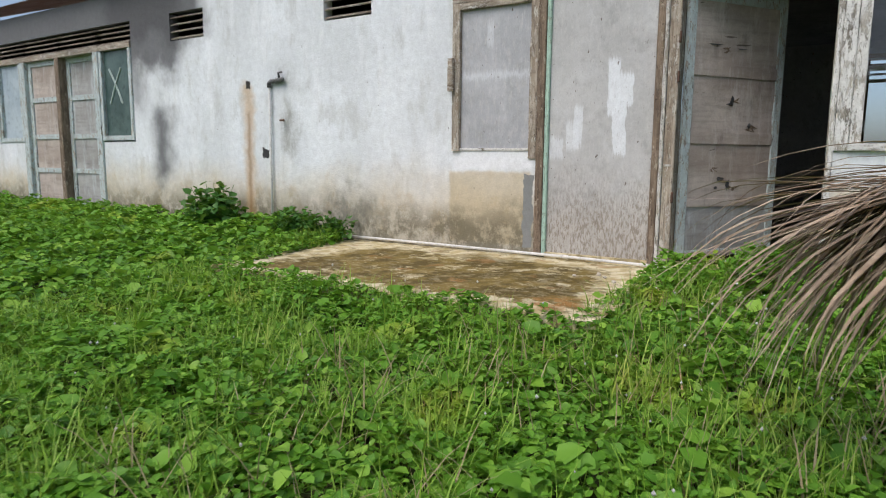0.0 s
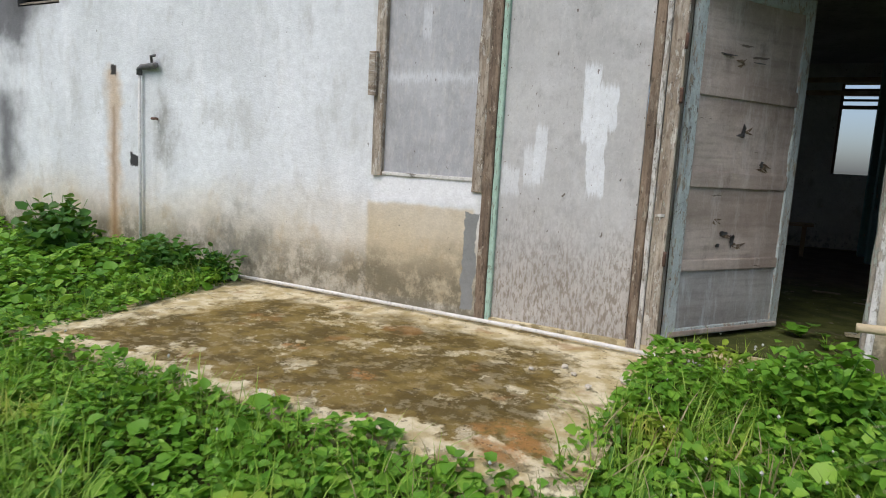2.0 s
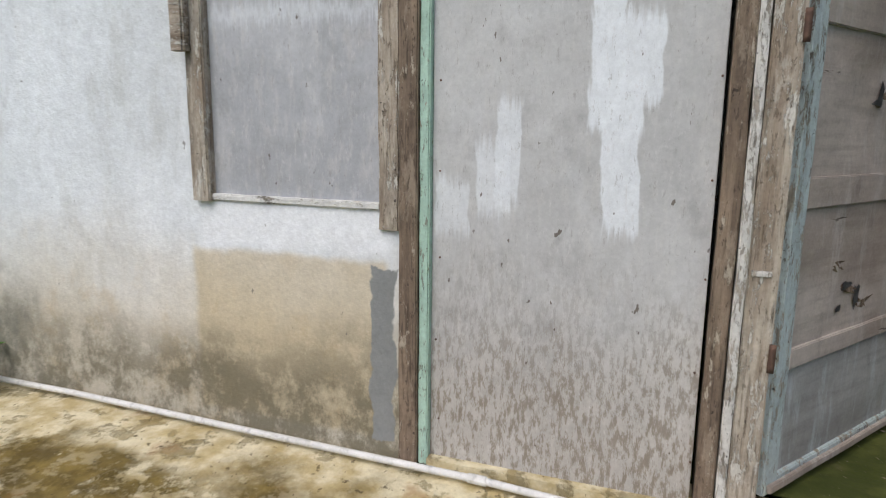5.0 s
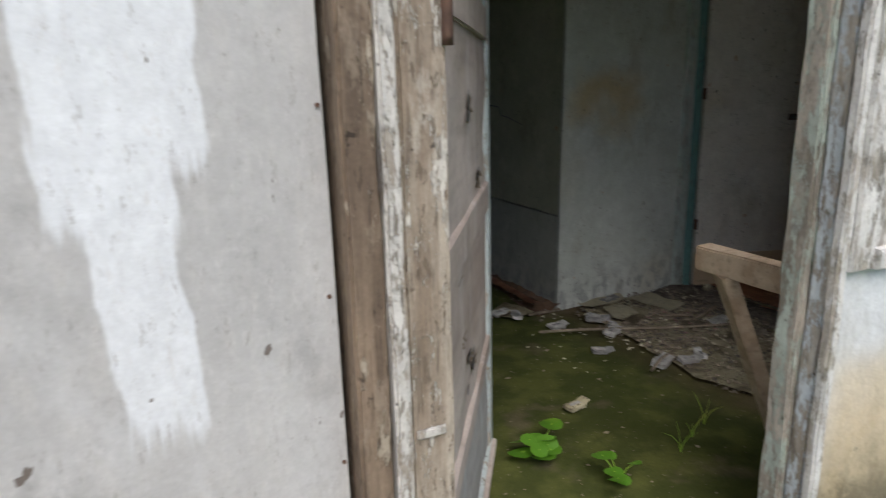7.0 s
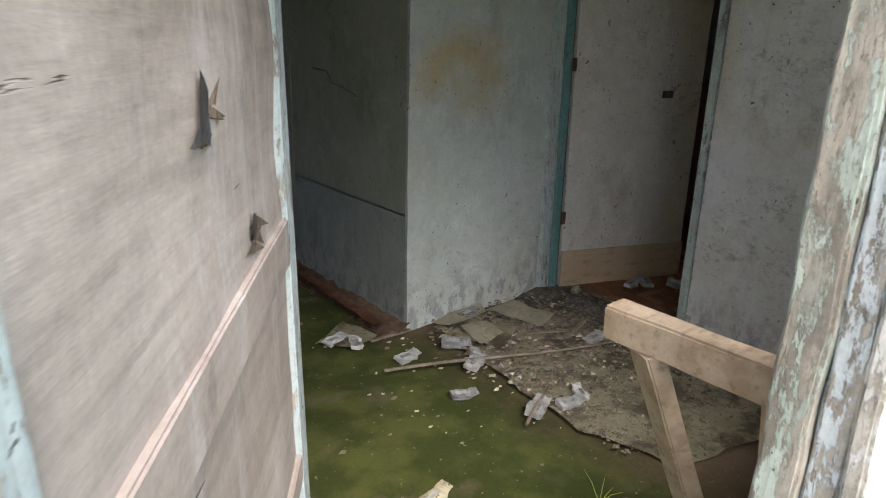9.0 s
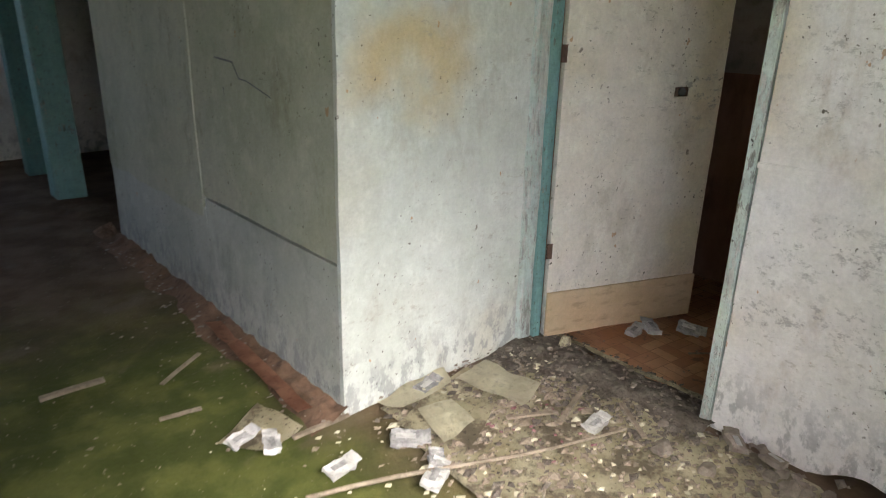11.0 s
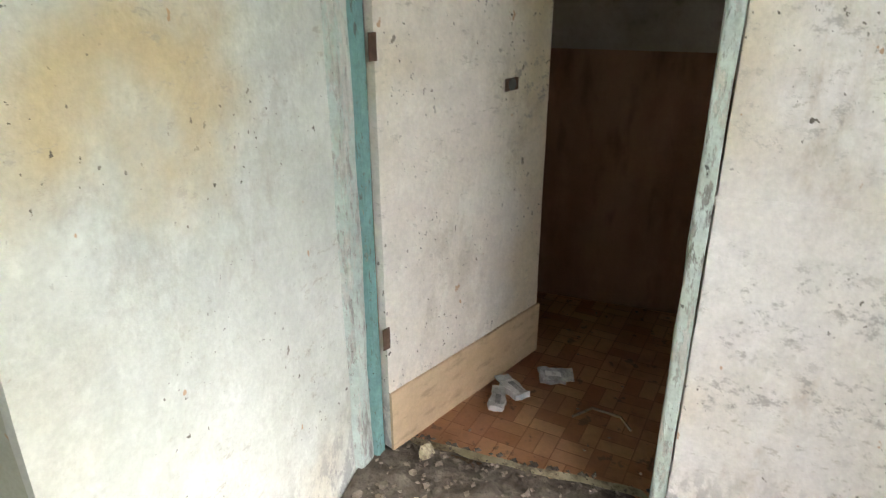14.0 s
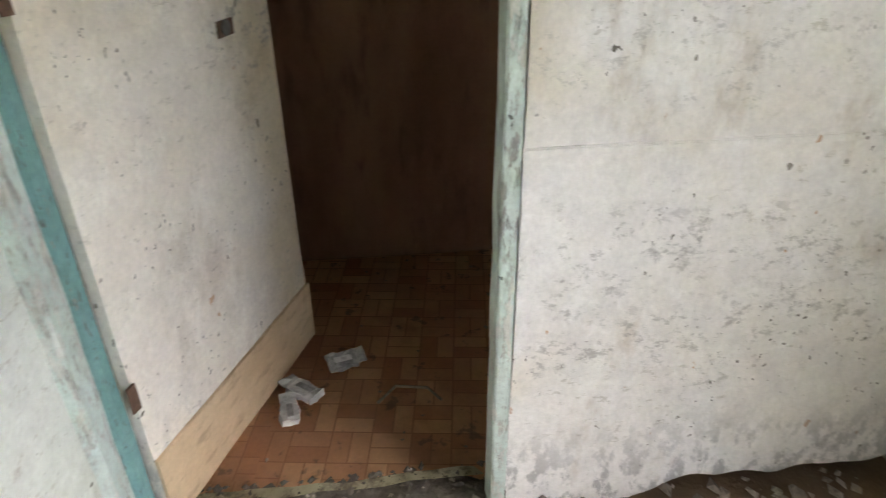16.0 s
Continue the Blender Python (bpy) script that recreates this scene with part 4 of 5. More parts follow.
thing("floor_far_room", boxes((1.62, 3.0, 10, 14.2, 0.3, 0.47)), M_RUBBLE, "dark floor of a far room", "floor", kind="structure")
win3 = tagged(new("window_3"), "bright bare window at the end of the hall", "window", kind="structure")
for s in ((-0.06, -0.02), (0.45, 0.49)):
    part("jamb", boxes((s[0], s[1], 14.18, 14.3, 1.68, 3.08)), M_DARKPLY, win3)
part("rail", boxes((-0.02, 0.45, 14.18, 14.3, 2.70, 2.75)), M_DARKPLY, win3)
for z in (2.82, 2.90, 2.98):
    part("slat", boxes((-0.02, 0.45, 14.2, 14.28, z, z + 0.03)), M_DARKPLY, win3)

for z in (2.90, 3.10):
    part("beam", timber(-0.55, 0.49, 14.10, 14.17, z, z + 0.07, 0, 6, 0.003), M_PINE, win3, "bare timber beam over the window")
bench = holder("wooden_bench", (-0.9, 12.6, FLOOR), "pale bare wooden bench in the dark hall", "bench")
part("seat", timber(-1.5, -0.27, 12.45, 12.75, 0.905, 0.945, 0, 10, 0.003, 0.006, 70), M_PINE, bench)
for x in (-1.4, -0.40):
    for y in (12.49, 12.68):
        part("leg", timber(x, x + 0.05, y, y + 0.04, FLOOR, 0.905, 2, 4, 0.002, 0.004, 71), M_PINE, bench)

# ---- the far doorway of the house front ----
far_frame = tagged(new("doorframe_3"), "weathered timber frame of the neighbouring doorway", "door frame", kind="structure")
for i, (x0, x1) in enumerate(((-12.98, -12.88), (-12.06, -11.9), (-10.92, -10.8), (-9.82, -9.68))):
    part("post", frame_piece("post", x0, x1, 0.5 if 0 < i else 1.56, 2.86, M_POSTDARK, 0.03, seed=30 + i), M_POSTDARK if i == 2 else M_STILE, far_frame)
part("head", frame_piece("head", -12.98, -8.86, 2.86, 2.94, M_RAIL, 0.03, 0, 36), M_RAIL, far_frame)
for nm, x0, x1, mat, lab in (("window_4", -12.88, -12.06, M_BLUEPANE, "pale blue boarded window in a grey frame"), ("window_5", -9.68, -8.86, M_DARKGLASS, "dark dusty window marked with a chalk cross")):
    w = tagged(new(nm), lab, "window", kind="structure")
    part("jamb", frame_piece("jamb", x0, x0 + 0.07, 1.56, 2.86, M_STILE, 0.02), M_STILE, w)
    part("jamb", frame_piece("jamb", x1 - 0.07, x1, 1.56, 2.86, M_STILE, 0.02), M_STILE, w)
    part("sill", frame_piece("sill", x0 + 0.07, x1 - 0.07, 1.56, 1.63, M_RAIL, 0.02, 0), M_STILE, w)
    part("pane", boxes((x0 + 0.07, x1 - 0.07, F0 + 0.03, F0 + 0.04, 1.63, 2.86)), mat, w)
    if nm == "window_5":
        for a, b in (((-9.48, 2.1), (-9.18, 2.6)), ((-9.48, 2.6), (-9.18, 2.1))):
            part("chalk_stroke", tube([(a[0], F0 + 0.028, a[1]), ((a[0] + b[0]) / 2, F0 + 0.028, (a[1] + b[1]) / 2 + 0.03), (b[0], F0 + 0.028, b[1])], 0.016, 5), M_CHALK, w)
for nm, x0, x1, y, mats, lab in (("door_3", -11.9, -10.92, F0 + 0.03, (M_STILE, M_PANEL), "closed grey door with brown ply panels"), ("door_4", -10.8, -9.82, F0 + 0.09, (M_STILE, M_PANELLOW), "closed grey panelled door set back in its frame")):
    d = holder(nm, (x0, y, 0), lab, "door", kind="structure")
    w = x1 - x0
    for a, b in ((0, 0.1), (w - 0.1, w)):
        part("stile", timber(a, b, 0, 0.04, 0.5, 2.86, 2, 6, 0.002), mats[0], d, local=True)
    levels = [0.5, 1.05, 1.6, 2.2, 2.78]
    for z in levels:
        part("rail", timber(0.1, w - 0.1, 0, 0.04, z, z + 0.08, 0, 6, 0.002), mats[0], d, local=True)
    for a, b in zip(levels, levels[1:]):
        part("panel", boxes((0.1, w - 0.1, 0.02, 0.03, a + 0.08, b)), mats[1], d, local=True)
for x0, x1 in ((-12.98, -12.0), (-11.9, -10.9), (-10.8, -9.8), (-9.68, -8.9)):
    louvre("transom_vent", x0, x1, 2.94, 3.22)

# ---- the slab, pipes and tap ----
bm = sheet(-4.80, -1.20, 4.26, 6.195, 90, 60, lambda x, y: 0.375 + 0.045 * (y - 4.26) / 1.94 + 0.006 * noise.noise(Vector((x * 3, y * 3, 1))) + 0.003 * noise.noise(Vector((x * 14, y * 14, 1))))
for v in list(bm.verts):
    if v.co.y < 4.27:
        v.co.y += 0.05 * noise.noise(Vector((v.co.x * 3, 0, 0))) + 0.02 * noise.noise(Vector((v.co.x * 12, 0, 0)))
        v.co.z -= 0.008
    if v.co.x < -4.79:
        v.co.x += 0.08 * noise.noise(Vector((v.co.y * 3, 5, 0))) + 0.45 * (6.2 - v.co.y) / 2.1 * 0.5
    if v.co.x > -1.21:
        v.co.x += 0.06 * noise.noise(Vector((v.co.y * 4, 9, 0))) - 0.2 * (6.2 - v.co.y) / 2.1
edge = [e for e in bm.edges if e.is_boundary]
down = bmesh.ops.extrude_edge_only(bm, edges=edge)["geom"]
for v in down:
    if isinstance(v, bmesh.types.BMVert):
        v.co.z = 0.05
thing("concrete_slab", bm, M_SLAB, "cracked concrete apron overgrown with brown moss", "slab", kind="structure", smooth=False)
pipe = thing("water_pipe", tube([(-4.95, 6.15, 0.455), (-4.2, 6.16, 0.455), (-3.3, 6.145, 0.452), (-2.2, 6.13, 0.45), (-1.5, 6.07, 0.45), (-0.85, 6.02, 0.445)], 0.014, 10), M_PVC, "white plastic water pipe along the foot of the wall", "pipe", smooth=True)
part("socket", tube([(-2.25, 6.131, 0.45), (-2.18, 6.128, 0.45)], 0.018, 10), M_PVC, pipe)
thing("water_pipe", tube([(-0.1, 5.98, 0.445), (0.6, 6.02, 0.44), (1.8, 6.1, 0.44)], 0.013, 10), M_PVC, "white plastic pipe among weeds by the wall", "pipe", smooth=True)
tap = holder("standpipe", (-6.03, 6.16, 0.4), "grey standpipe with a tap fixed on the wall", "tap")
part("riser", tube([(-6.03, 6.165, 0.3), (-6.03, 6.165, 1.2), (-6.03, 6.165, 2.18)], 0.014, 10), M_PVCGREY, tap, smooth=True)
part("elbow", tube([(-6.03, 6.165, 2.15), (-6.03, 6.165, 2.20), (-6.0, 6.165, 2.22), (-5.92, 6.165, 2.22)], 0.026, 10), M_FITTING, tap, "dark elbow fitting", True)
part("valve", tube([(-5.92, 6.165, 2.22), (-5.82, 6.165, 2.23), (-5.78, 6.14, 2.23)], 0.03, 10, 0.8), M_FITTING, tap, "dark brass tap body", True)
part("handle", tube([(-5.86, 6.165, 2.25), (-5.86, 6.155, 2.31), (-5.80, 6.15, 2.315)], 0.013, 8), M_FITTING, tap, smooth=True)
part("clip", tube([(-5.82, 6.19, 1.76), (-5.82, 6.13, 1.76), (-5.75, 6.12, 1.76)], 0.012, 8), M_RUST, tap, "rusted bracket stub")
thing("bamboo_pole", tube([(-0.32 + 0.16 * i, 5.86 - 0.004 * i, 0.83 + 0.003 * (i % 3)) for i in range(13)], 0.024, 10), M_BAMBOO, "dry bamboo pole lying across the weeds by the wall", "pole", smooth=True)
post = thing("bamboo_stake", tube([(0.30, 5.86, 0.2), (0.31, 5.86, 0.6), (0.32, 5.86, 0.92)], 0.03, 10), M_BAMBOO, "short bamboo stake holding up the pole", "stake", smooth=True)
thing("bamboo_stake", tube([(1.38, 5.84, 0.2), (1.39, 5.84, 0.6), (1.39, 5.84, 0.9)], 0.03, 10), M_BAMBOO, "short bamboo stake holding up the pole", "stake", smooth=True)

# ---- the hall: trestle, litter, rubble ----
trestle = holder("timber_trestle", (0.0, 6.6, FLOOR), "rough sawn timber trestle behind the doorway", "trestle")
part("beam", timber(-0.06, 0.012, 6.37, 6.80, 1.235, 1.32, 1, 10, 0.004, 0.006, 40), M_PINE, trestle)


def strut(a, b, w, d, seed):
    a, b = Vector(a), Vector(b)
    bm = timber(-w / 2, w / 2, -d / 2, d / 2, 0, (b - a).length, 2, 8, 0.003, 0.005, seed)
    m = Matrix.Translation(a) @ (b - a).to_track_quat("Z", "Y").to_matrix().to_4x4()
    bmesh.ops.transform(bm, matrix=m, verts=bm.verts)
    return bm


part("leg", strut((0.25, 6.58, FLOOR), (-0.03, 6.70, 1.24), 0.085, 0.05, 41), M_PINE, trestle)
part("leg", strut((0.16, 6.40, FLOOR), (-0.01, 6.40, 1.24), 0.06, 0.04, 42), M_PINE, trestle)
part("brace", strut((0.20, 6.62, 0.66), (0.60, 6.53, 0.52), 0.06, 0.03, 44), M_PINE, trestle)


def ragged(points, z, seed, amount=0.03, steps=10, crumple=0.006):
    """A thin torn sheet whose outline runs raggedly through the given corners."""
    bm = bmesh.new()
    out = []
    for (x0, y0), (x1, y1) in zip(points, points[1:] + points[:1]):
        for k in range(steps):
            f = k / steps
            x, y = x0 + (x1 - x0) * f, y0 + (y1 - y0) * f
            w = noise.noise_vector(Vector((x * 9, y * 9, seed))) * amount
            out.append((x + w.x, y + w.y))
    cx, cy = sum(p[0] for p in out) / len(out), sum(p[1] for p in out) / len(out)
    rings = []
    for s in (1.0, 0.8, 0.6, 0.4, 0.2):
        ring = []
        for x, y in out:
            px, py = cx + (x - cx) * s, cy + (y - cy) * s
            ring.append(bm.verts.new((px, py, z + 0.004 + crumple * (1 + noise.noise(Vector((px * 8, py * 8, seed)))))))
        rings.append(ring)
    n = len(out)
    for a, b in zip(rings, rings[1:]):
        for k in range(n):
            bm.faces.new((a[k], a[(k + 1) % n], b[(k + 1) % n], b[k]))
    bm.faces.new(rings[-1])
    bmesh.ops.solidify(bm, geom=bm.faces[:], thickness=0.003)
    return bm


thing("cardboard_sheet", ragged([(0.62, 8.32), (1.19, 8.33), (1.42, 7.68), (1.46, 7.05), (1.2, 6.75), (0.60, 6.92), (0.50, 7.28), (0.55, 7.68)], FLOOR + 0.008, 3), M_CARD, "torn damp cardboard sheet flat on the floor", "cardboard")
thing("cardboard_scrap", ragged([(0.58, 8.18), (0.83, 8.28), (0.90, 8.02), (0.72, 7.92)], FLOOR + 0.026, 8, 0.02), M_CARD, "torn cardboard scrap on the litter", "cardboard")
thing("cardboard_scrap", ragged([(0.05, 8.50), (0.27, 8.66), (0.33, 8.42), (0.18, 8.33)], FLOOR + 0.01, 12, 0.02), M_CARD, "torn cardboard scrap on the mossy floor", "cardboard")


def packet(x, y, z, turn, tilt, size, mat, seed):
    """A crumpled paper packet with its flap."""
    random.seed(seed)
    p = holder("paper_packet", (x, y, z), "crumpled white paper packet lying in litter" if mat is M_PACK else "flattened grey printed packet lying in litter", "litter", "packets on the floor")
    p.rotation_euler = (radians(tilt), radians(tilt * 0.5), radians(turn))
    a, b, c = size
    bm = boxes((-a / 2, a / 2, -b / 2, b / 2, 0, c))
    bmesh.ops.subdivide_edges(bm, edges=bm.edges[:], cuts=4, use_grid_fill=True)
    for v in bm.verts:
        v.co += noise.noise_vector(v.co * 32 + Vector((seed, 0, 0))) * 0.010
        v.co.z = max(v.co.z, 0.0)
    part("wrapper", bm, mat, p, local=True)
    bm = boxes((a / 2 - 0.004, a / 2 + 0.032, -b / 2.2, b / 2.2, c * 0.75, c * 0.75 + 0.003))
    bmesh.ops.subdivide_edges(bm, edges=bm.edges[:], cuts=3, use_grid_fill=True)
    for v in bm.verts:
        v.co.z += 0.35 * (v.co.x - a / 2) + 0.008 * noise.noise(v.co * 40)
    part("flap", bm, mat, p, local=True)
    part("print_bar", boxes((-a * 0.35, a * 0.3, -b * 0.2, b * 0.12, c + 0.004, c + 0.006)), M_PACKGREY if mat is M_PACK else M_PACK, p, local=True)


Z = FLOOR + 0.012
for i, (x, y, turn, tilt, k, mat) in enumerate((
        (0.15, 8.50, 20, 8, 1.0, M_PACK), (0.22, 8.40, 70, 5, 1.0, M_PACK), (0.33, 8.15, 10, 9, 1.05, M_PACK), (0.53, 7.90, 30, 6, 1.15, M_PACK),
        (0.58, 7.94, 55, 8, 1.0, M_PACKGREY), (0.59, 8.12, -35, 12, 1.2, M_PACKGREY), (0.86, 8.33, 15, 4, 1.1, M_PACKGREY), (1.17, 7.74, 5, 5, 1.0, M_PACK),
        (0.50, 7.48, 25, 5, 1.2, M_PACK), (0.62, 7.42, -10, 4, 1.0, M_PACK), (0.72, 7.44, 60, 3, 0.8, M_PACK), (0.33, 7.75, -20, 10, 0.9, M_PACKGREY), (-0.15, 7.32, 12, 2, 0.95, M_CARD),
        (2.02, 8.03, 50, 6, 1.2, M_PACK), (1.93, 8.07, 10, 4, 1.0, M_PACK), (2.17, 7.92, -60, 25, 1.1, M_PACKGREY), (1.46, 7.35, 40, 5, 1.0, M_STONE), (1.47, 7.22, 70, 6, 0.9, M_STONE))):
    packet(x - 0.03, y - 0.02, Z + (0.018 if x > 1.64 else 0.012 if x > 0.5 else 0), turn, tilt, (0.09 * k, 0.058 * k, 0.02 * k), mat, i + 1)
thing("stick", tube([(0.134 + 1.07 * t, 8.05 - 0.43 * t + 0.012 * math.sin(7 * t), FLOOR + 0.045 - 0.008 * t) for t in np.linspace(0, 1, 9)], 0.008, 7, 0.75), M_STICK, "long thin dry stick across the litter", "stick")
thing("stick", tube([(0.35 + 0.42 * t, 7.40 + 0.18 * t + 0.06 * t * t, FLOOR + 0.03 + 0.02 * math.sin(6 * t)) for t in np.linspace(0, 1, 8)], 0.008, 6, 0.6), M_STICK, "crooked dry twig on the cardboard", "stick")
thing("wood_lath", timber(0.27, 0.50, 8.36, 8.385, FLOOR + 0.012, FLOOR + 0.024, 0, 5, 0.004), M_STICK, "short broken lath on the floor", "lath")
thing("wood_lath", timber(-0.35, -0.12, 9.2, 9.235, FLOOR + 0.006, FLOOR + 0.018, 0, 5, 0.006), M_STICK, "short broken lath on the mossy floor", "lath")
thing("bent_twig", tube([(1.93, 7.78, 0.505), (2.0, 7.72, 0.507), (1.98, 7.62, 0.507), (1.92, 7.58, 0.505)], 0.005, 5), M_STICK, "thin bent brown twig lying on the vinyl", "twig")

bm = sheet(0.33, 0.495, 8.36, 11.3, 8, 90, lambda x, y: FLOOR - 0.01 + 0.055 * max(0, (x - 0.33) / 0.165 + 0.5 * noise.noise(Vector((x * 8, y * 4, 2)))) * (1 + 0.6 * noise.noise(Vector((x * 16, y * 12, 3)))))
thing("brick_dust_ridge", bm, M_REDSOIL, "ridge of crumbled red brick along the partition foot", "rubble", kind="stuff")
thing("dirt_patch", sheet(1.15, 1.68, 7.44, 8.37, 40, 60, lambda x, y: FLOOR - 0.012 + 0.045 * (1 - min(1, abs(x - 1.44) / 0.27)) * (1 + 0.7 * noise.noise(Vector((x * 12, y * 12, 5))))), M_RUBBLE, "dark crumbled dirt in the inner doorway", "dirt", kind="stuff")

# crumbs, gravel and chips, too many to count
def crumbs(name, spots, mat, label, seed):
    rng = np.random.default_rng(seed)
    verts, faces = [], []
    for x0, x1, y0, y1, count, s0, s1, lift in spots:
        for _ in range(count):
            c = np.array((rng.uniform(x0, x1), rng.uniform(y0, y1), FLOOR + lift))
            s = rng.uniform(s0, s1) * np.array((rng.uniform(0.6, 1.6), rng.uniform(0.6, 1.2), rng.uniform(0.25, 0.6)))
            p = rng.normal(size=(6, 3)) * 0.18 + np.array(((1, 0, 0), (-1, 0, 0), (0, 1, 0), (0, -1, 0), (0, 0, 1), (0, 0, -1)))
            k = len(verts)
            verts += [tuple(c + q * s) for q in p]
            faces += [(k + a, k + b, k + d) for a, b, d in ((0, 2, 4), (2, 1, 4), (1, 3, 4), (3, 0, 4), (2, 0, 5), (1, 2, 5), (3, 1, 5), (0, 3, 5))]
    me = bpy.data.meshes.new(name)
    me.from_pydata(verts, [], faces)
    me.materials.append(mat)
    return tagged(new(name, me), label, "debris", kind="stuff")


crumbs("gravel", [(1.22, 1.60, 7.5, 8.35, 150, 0.004, 0.012, 0.033), (0.6, 1.45, 7.8, 8.38, 160, 0.004, 0.014, 0.022), (0.3, 0.49, 8.3, 11.0, 120, 0.004, 0.013, 0.03),
                  (1.2, 1.52, 6.5, 7.45, 160, 0.006, 0.025, 0.015)], M_STONE, "small stones and mortar crumbs on the floor", 3)
crumbs("soil_clods", [(1.17, 1.66, 7.46, 8.36, 520, 0.006, 0.02, 0.022)], M_RUBBLE, "dark clods of soil in the inner doorway", 13)
crumbs("floor_chips", [(-1.2, 0.5, 6.7, 9.8, 130, 0.004, 0.012, 0.008), (0.5, 1.4, 7.0, 8.3, 800, 0.004, 0.016, 0.022), (0.55, 1.25, 7.55, 8.15, 160, 0.008, 0.026, 0.024), (1.7, 2.9, 7.0, 8.3, 40, 0.004, 0.01, 0.02)], M_STICK, "dry leaf crumbs and wood chips on the floor", 4)
crumbs("paper_shreds", [(0.4, 1.4, 7.3, 8.3, 110, 0.005, 0.018, 0.024), (0.0, 0.5, 7.3, 8.6, 25, 0.005, 0.012, 0.012)], M_PALECARD, "small torn paper shreds", 5)
crumbs("red_shreds", [(0.85, 1.2, 7.65, 8.0, 22, 0.005, 0.015, 0.026)], M_REDSHRED, "torn red and purple wrapper shreds in the litter", 15)
crumbs("dark_litter", [(0.55, 1.45, 7.1, 8.3, 260, 0.006, 0.022, 0.024)], M_RUBBLE, "dark trodden crumbs on the cardboard", 16)
thing("red_strip", ragged([(0.33, 8.44), (0.385, 8.43), (0.43, 9.35), (0.36, 9.38)], FLOOR + 0.045, 31, 0.012, 14, 0.01), M_REDSTRIP, "rusty red plank strip lying along the partition", "strip")
thing("cardboard_scrap", ragged([(0.64, 7.98), (0.80, 8.0), (0.83, 8.16), (0.70, 8.20)], FLOOR + 0.034, 33, 0.02, 10, 0.016), M_PALECARD, "pale bent cardboard flap on the litter", "cardboard")
thing("cardboard_scrap", ragged([(0.60, 8.34), (0.80, 8.37), (0.98, 8.36), (0.92, 8.26), (0.66, 8.24)], FLOOR + 0.028, 35, 0.02, 10, 0.01), M_PALECARD, "pale torn cardboard against the wall foot", "cardboard")
thing("cardboard_scrap", ragged([(0.95, 8.28), (1.16, 8.30), (1.20, 8.02), (1.02, 7.98)], FLOOR + 0.028, 37, 0.025, 10, 0.008), M_PALECARD, "pale torn cardboard scrap by the dirt", "cardboard")
for x, y, l, turn in ((0.05, 9.02, 0.26, 35), (-0.05, 8.78, 0.15, -12), (1.05, 7.80, 0.3, 18), (0.92, 7.95, 0.2, -30), (1.22, 7.55, 0.22, 55)):
    bm = timber(0, l, 0, 0.022, 0, 0.008, 0, 4, 0.003)
    thing("wood_lath", bm, M_STICK, "short broken lath lying in the litter", "lath").matrix_basis = Matrix.Translation((x, y, FLOOR + (0.03 if x > 0.5 else 0.012))) @ Matrix.Rotation(radians(turn), 4, "Z")
random.seed(11)
for i in range(20):
    x, y = (random.uniform(1.2, 1.5), random.uniform(6.6, 7.5)) if i < 12 else (random.uniform(1.25, 1.6), random.uniform(7.5, 8.4))
    s = random.uniform(0.008, 0.022) if i >= 12 else random.uniform(0.015, 0.035)
    bm = lumpy((s * 1.4, s, s * 0.6), i, 2, 0.5)
    bmesh.ops.translate(bm, verts=bm.verts, vec=(x, y, FLOOR + 0.03))
    thing("stone", bm, M_STONE, "small broken stone on the dirt floor", "stone", "stones in the inner doorway")


# ---- plants ----
def leaf_mesh(name, places, mat, label, category, width=0.42, fold=0.25, seed=1):
    """Many small folded leaves in one mesh. places: arrays of position, size and tilt."""
    rng = np.random.default_rng(seed)
    pos, size, tilt = places
    n = len(pos)
    shape = np.array(((0, 0, 0), (-0.95 * width, 0.28, fold), (-0.72 * width, 0.66, fold * 0.7), (0, 1.0, -0.12), (0.72 * width, 0.66, fold * 0.7), (0.95 * width, 0.28, fold)), float)
    shape[1:3, 2] *= width
    shape[4:6, 2] *= width
    yaw, pit, roll = rng.uniform(0, 2 * np.pi, n), tilt, rng.normal(0, 0.35, n)
    cy, sy, cp, sp, cr, sr = np.cos(yaw), np.sin(yaw), np.cos(pit), np.sin(pit), np.cos(roll), np.sin(roll)
    v = shape[None] * size[:, None, None] * np.stack((rng.uniform(0.75, 1.15, n), np.ones(n), np.ones(n)), 1)[:, None, :]
    x, y, z = v[..., 0], v[..., 1], v[..., 2]
    x, z = x * cr[:, None] + z * sr[:, None], -x * sr[:, None] + z * cr[:, None]
    y, z = y * cp[:, None] - z * sp[:, None], y * sp[:, None] + z * cp[:, None]
    x, y = x * cy[:, None] - y * sy[:, None], x * sy[:, None] + y * cy[:, None]
    verts = np.stack((x, y, z), -1) + pos[:, None, :]
    base = np.arange(n)[:, None] * 6
    faces = np.concatenate((base + np.array((0, 3, 2, 1)), base + np.array((0, 5, 4, 3))), 0)
    me = bpy.data.meshes.new(name)
    me.vertices.add(n * 6)
    me.vertices.foreach_set("co", verts.reshape(-1).astype(np.float32))
    me.loops.add(len(faces) * 4)
    me.loops.foreach_set("vertex_index", faces.reshape(-1).astype(np.int32))
    me.polygons.add(len(faces))
    me.polygons.foreach_set("loop_start", np.arange(len(faces), dtype=np.int32) * 4)
    me.update(calc_edges=True)
    me.validate()
    me.materials.append(mat)
    return tagged(new(name, me), label, category, kind="stuff")


def on_slab(x, y):
    left = -4.74 + 0.22 * (6.2 - y) / 2.1
    right = -1.24 - 0.2 * (6.2 - y) / 2.1
    return left < x < right and y > 4.30


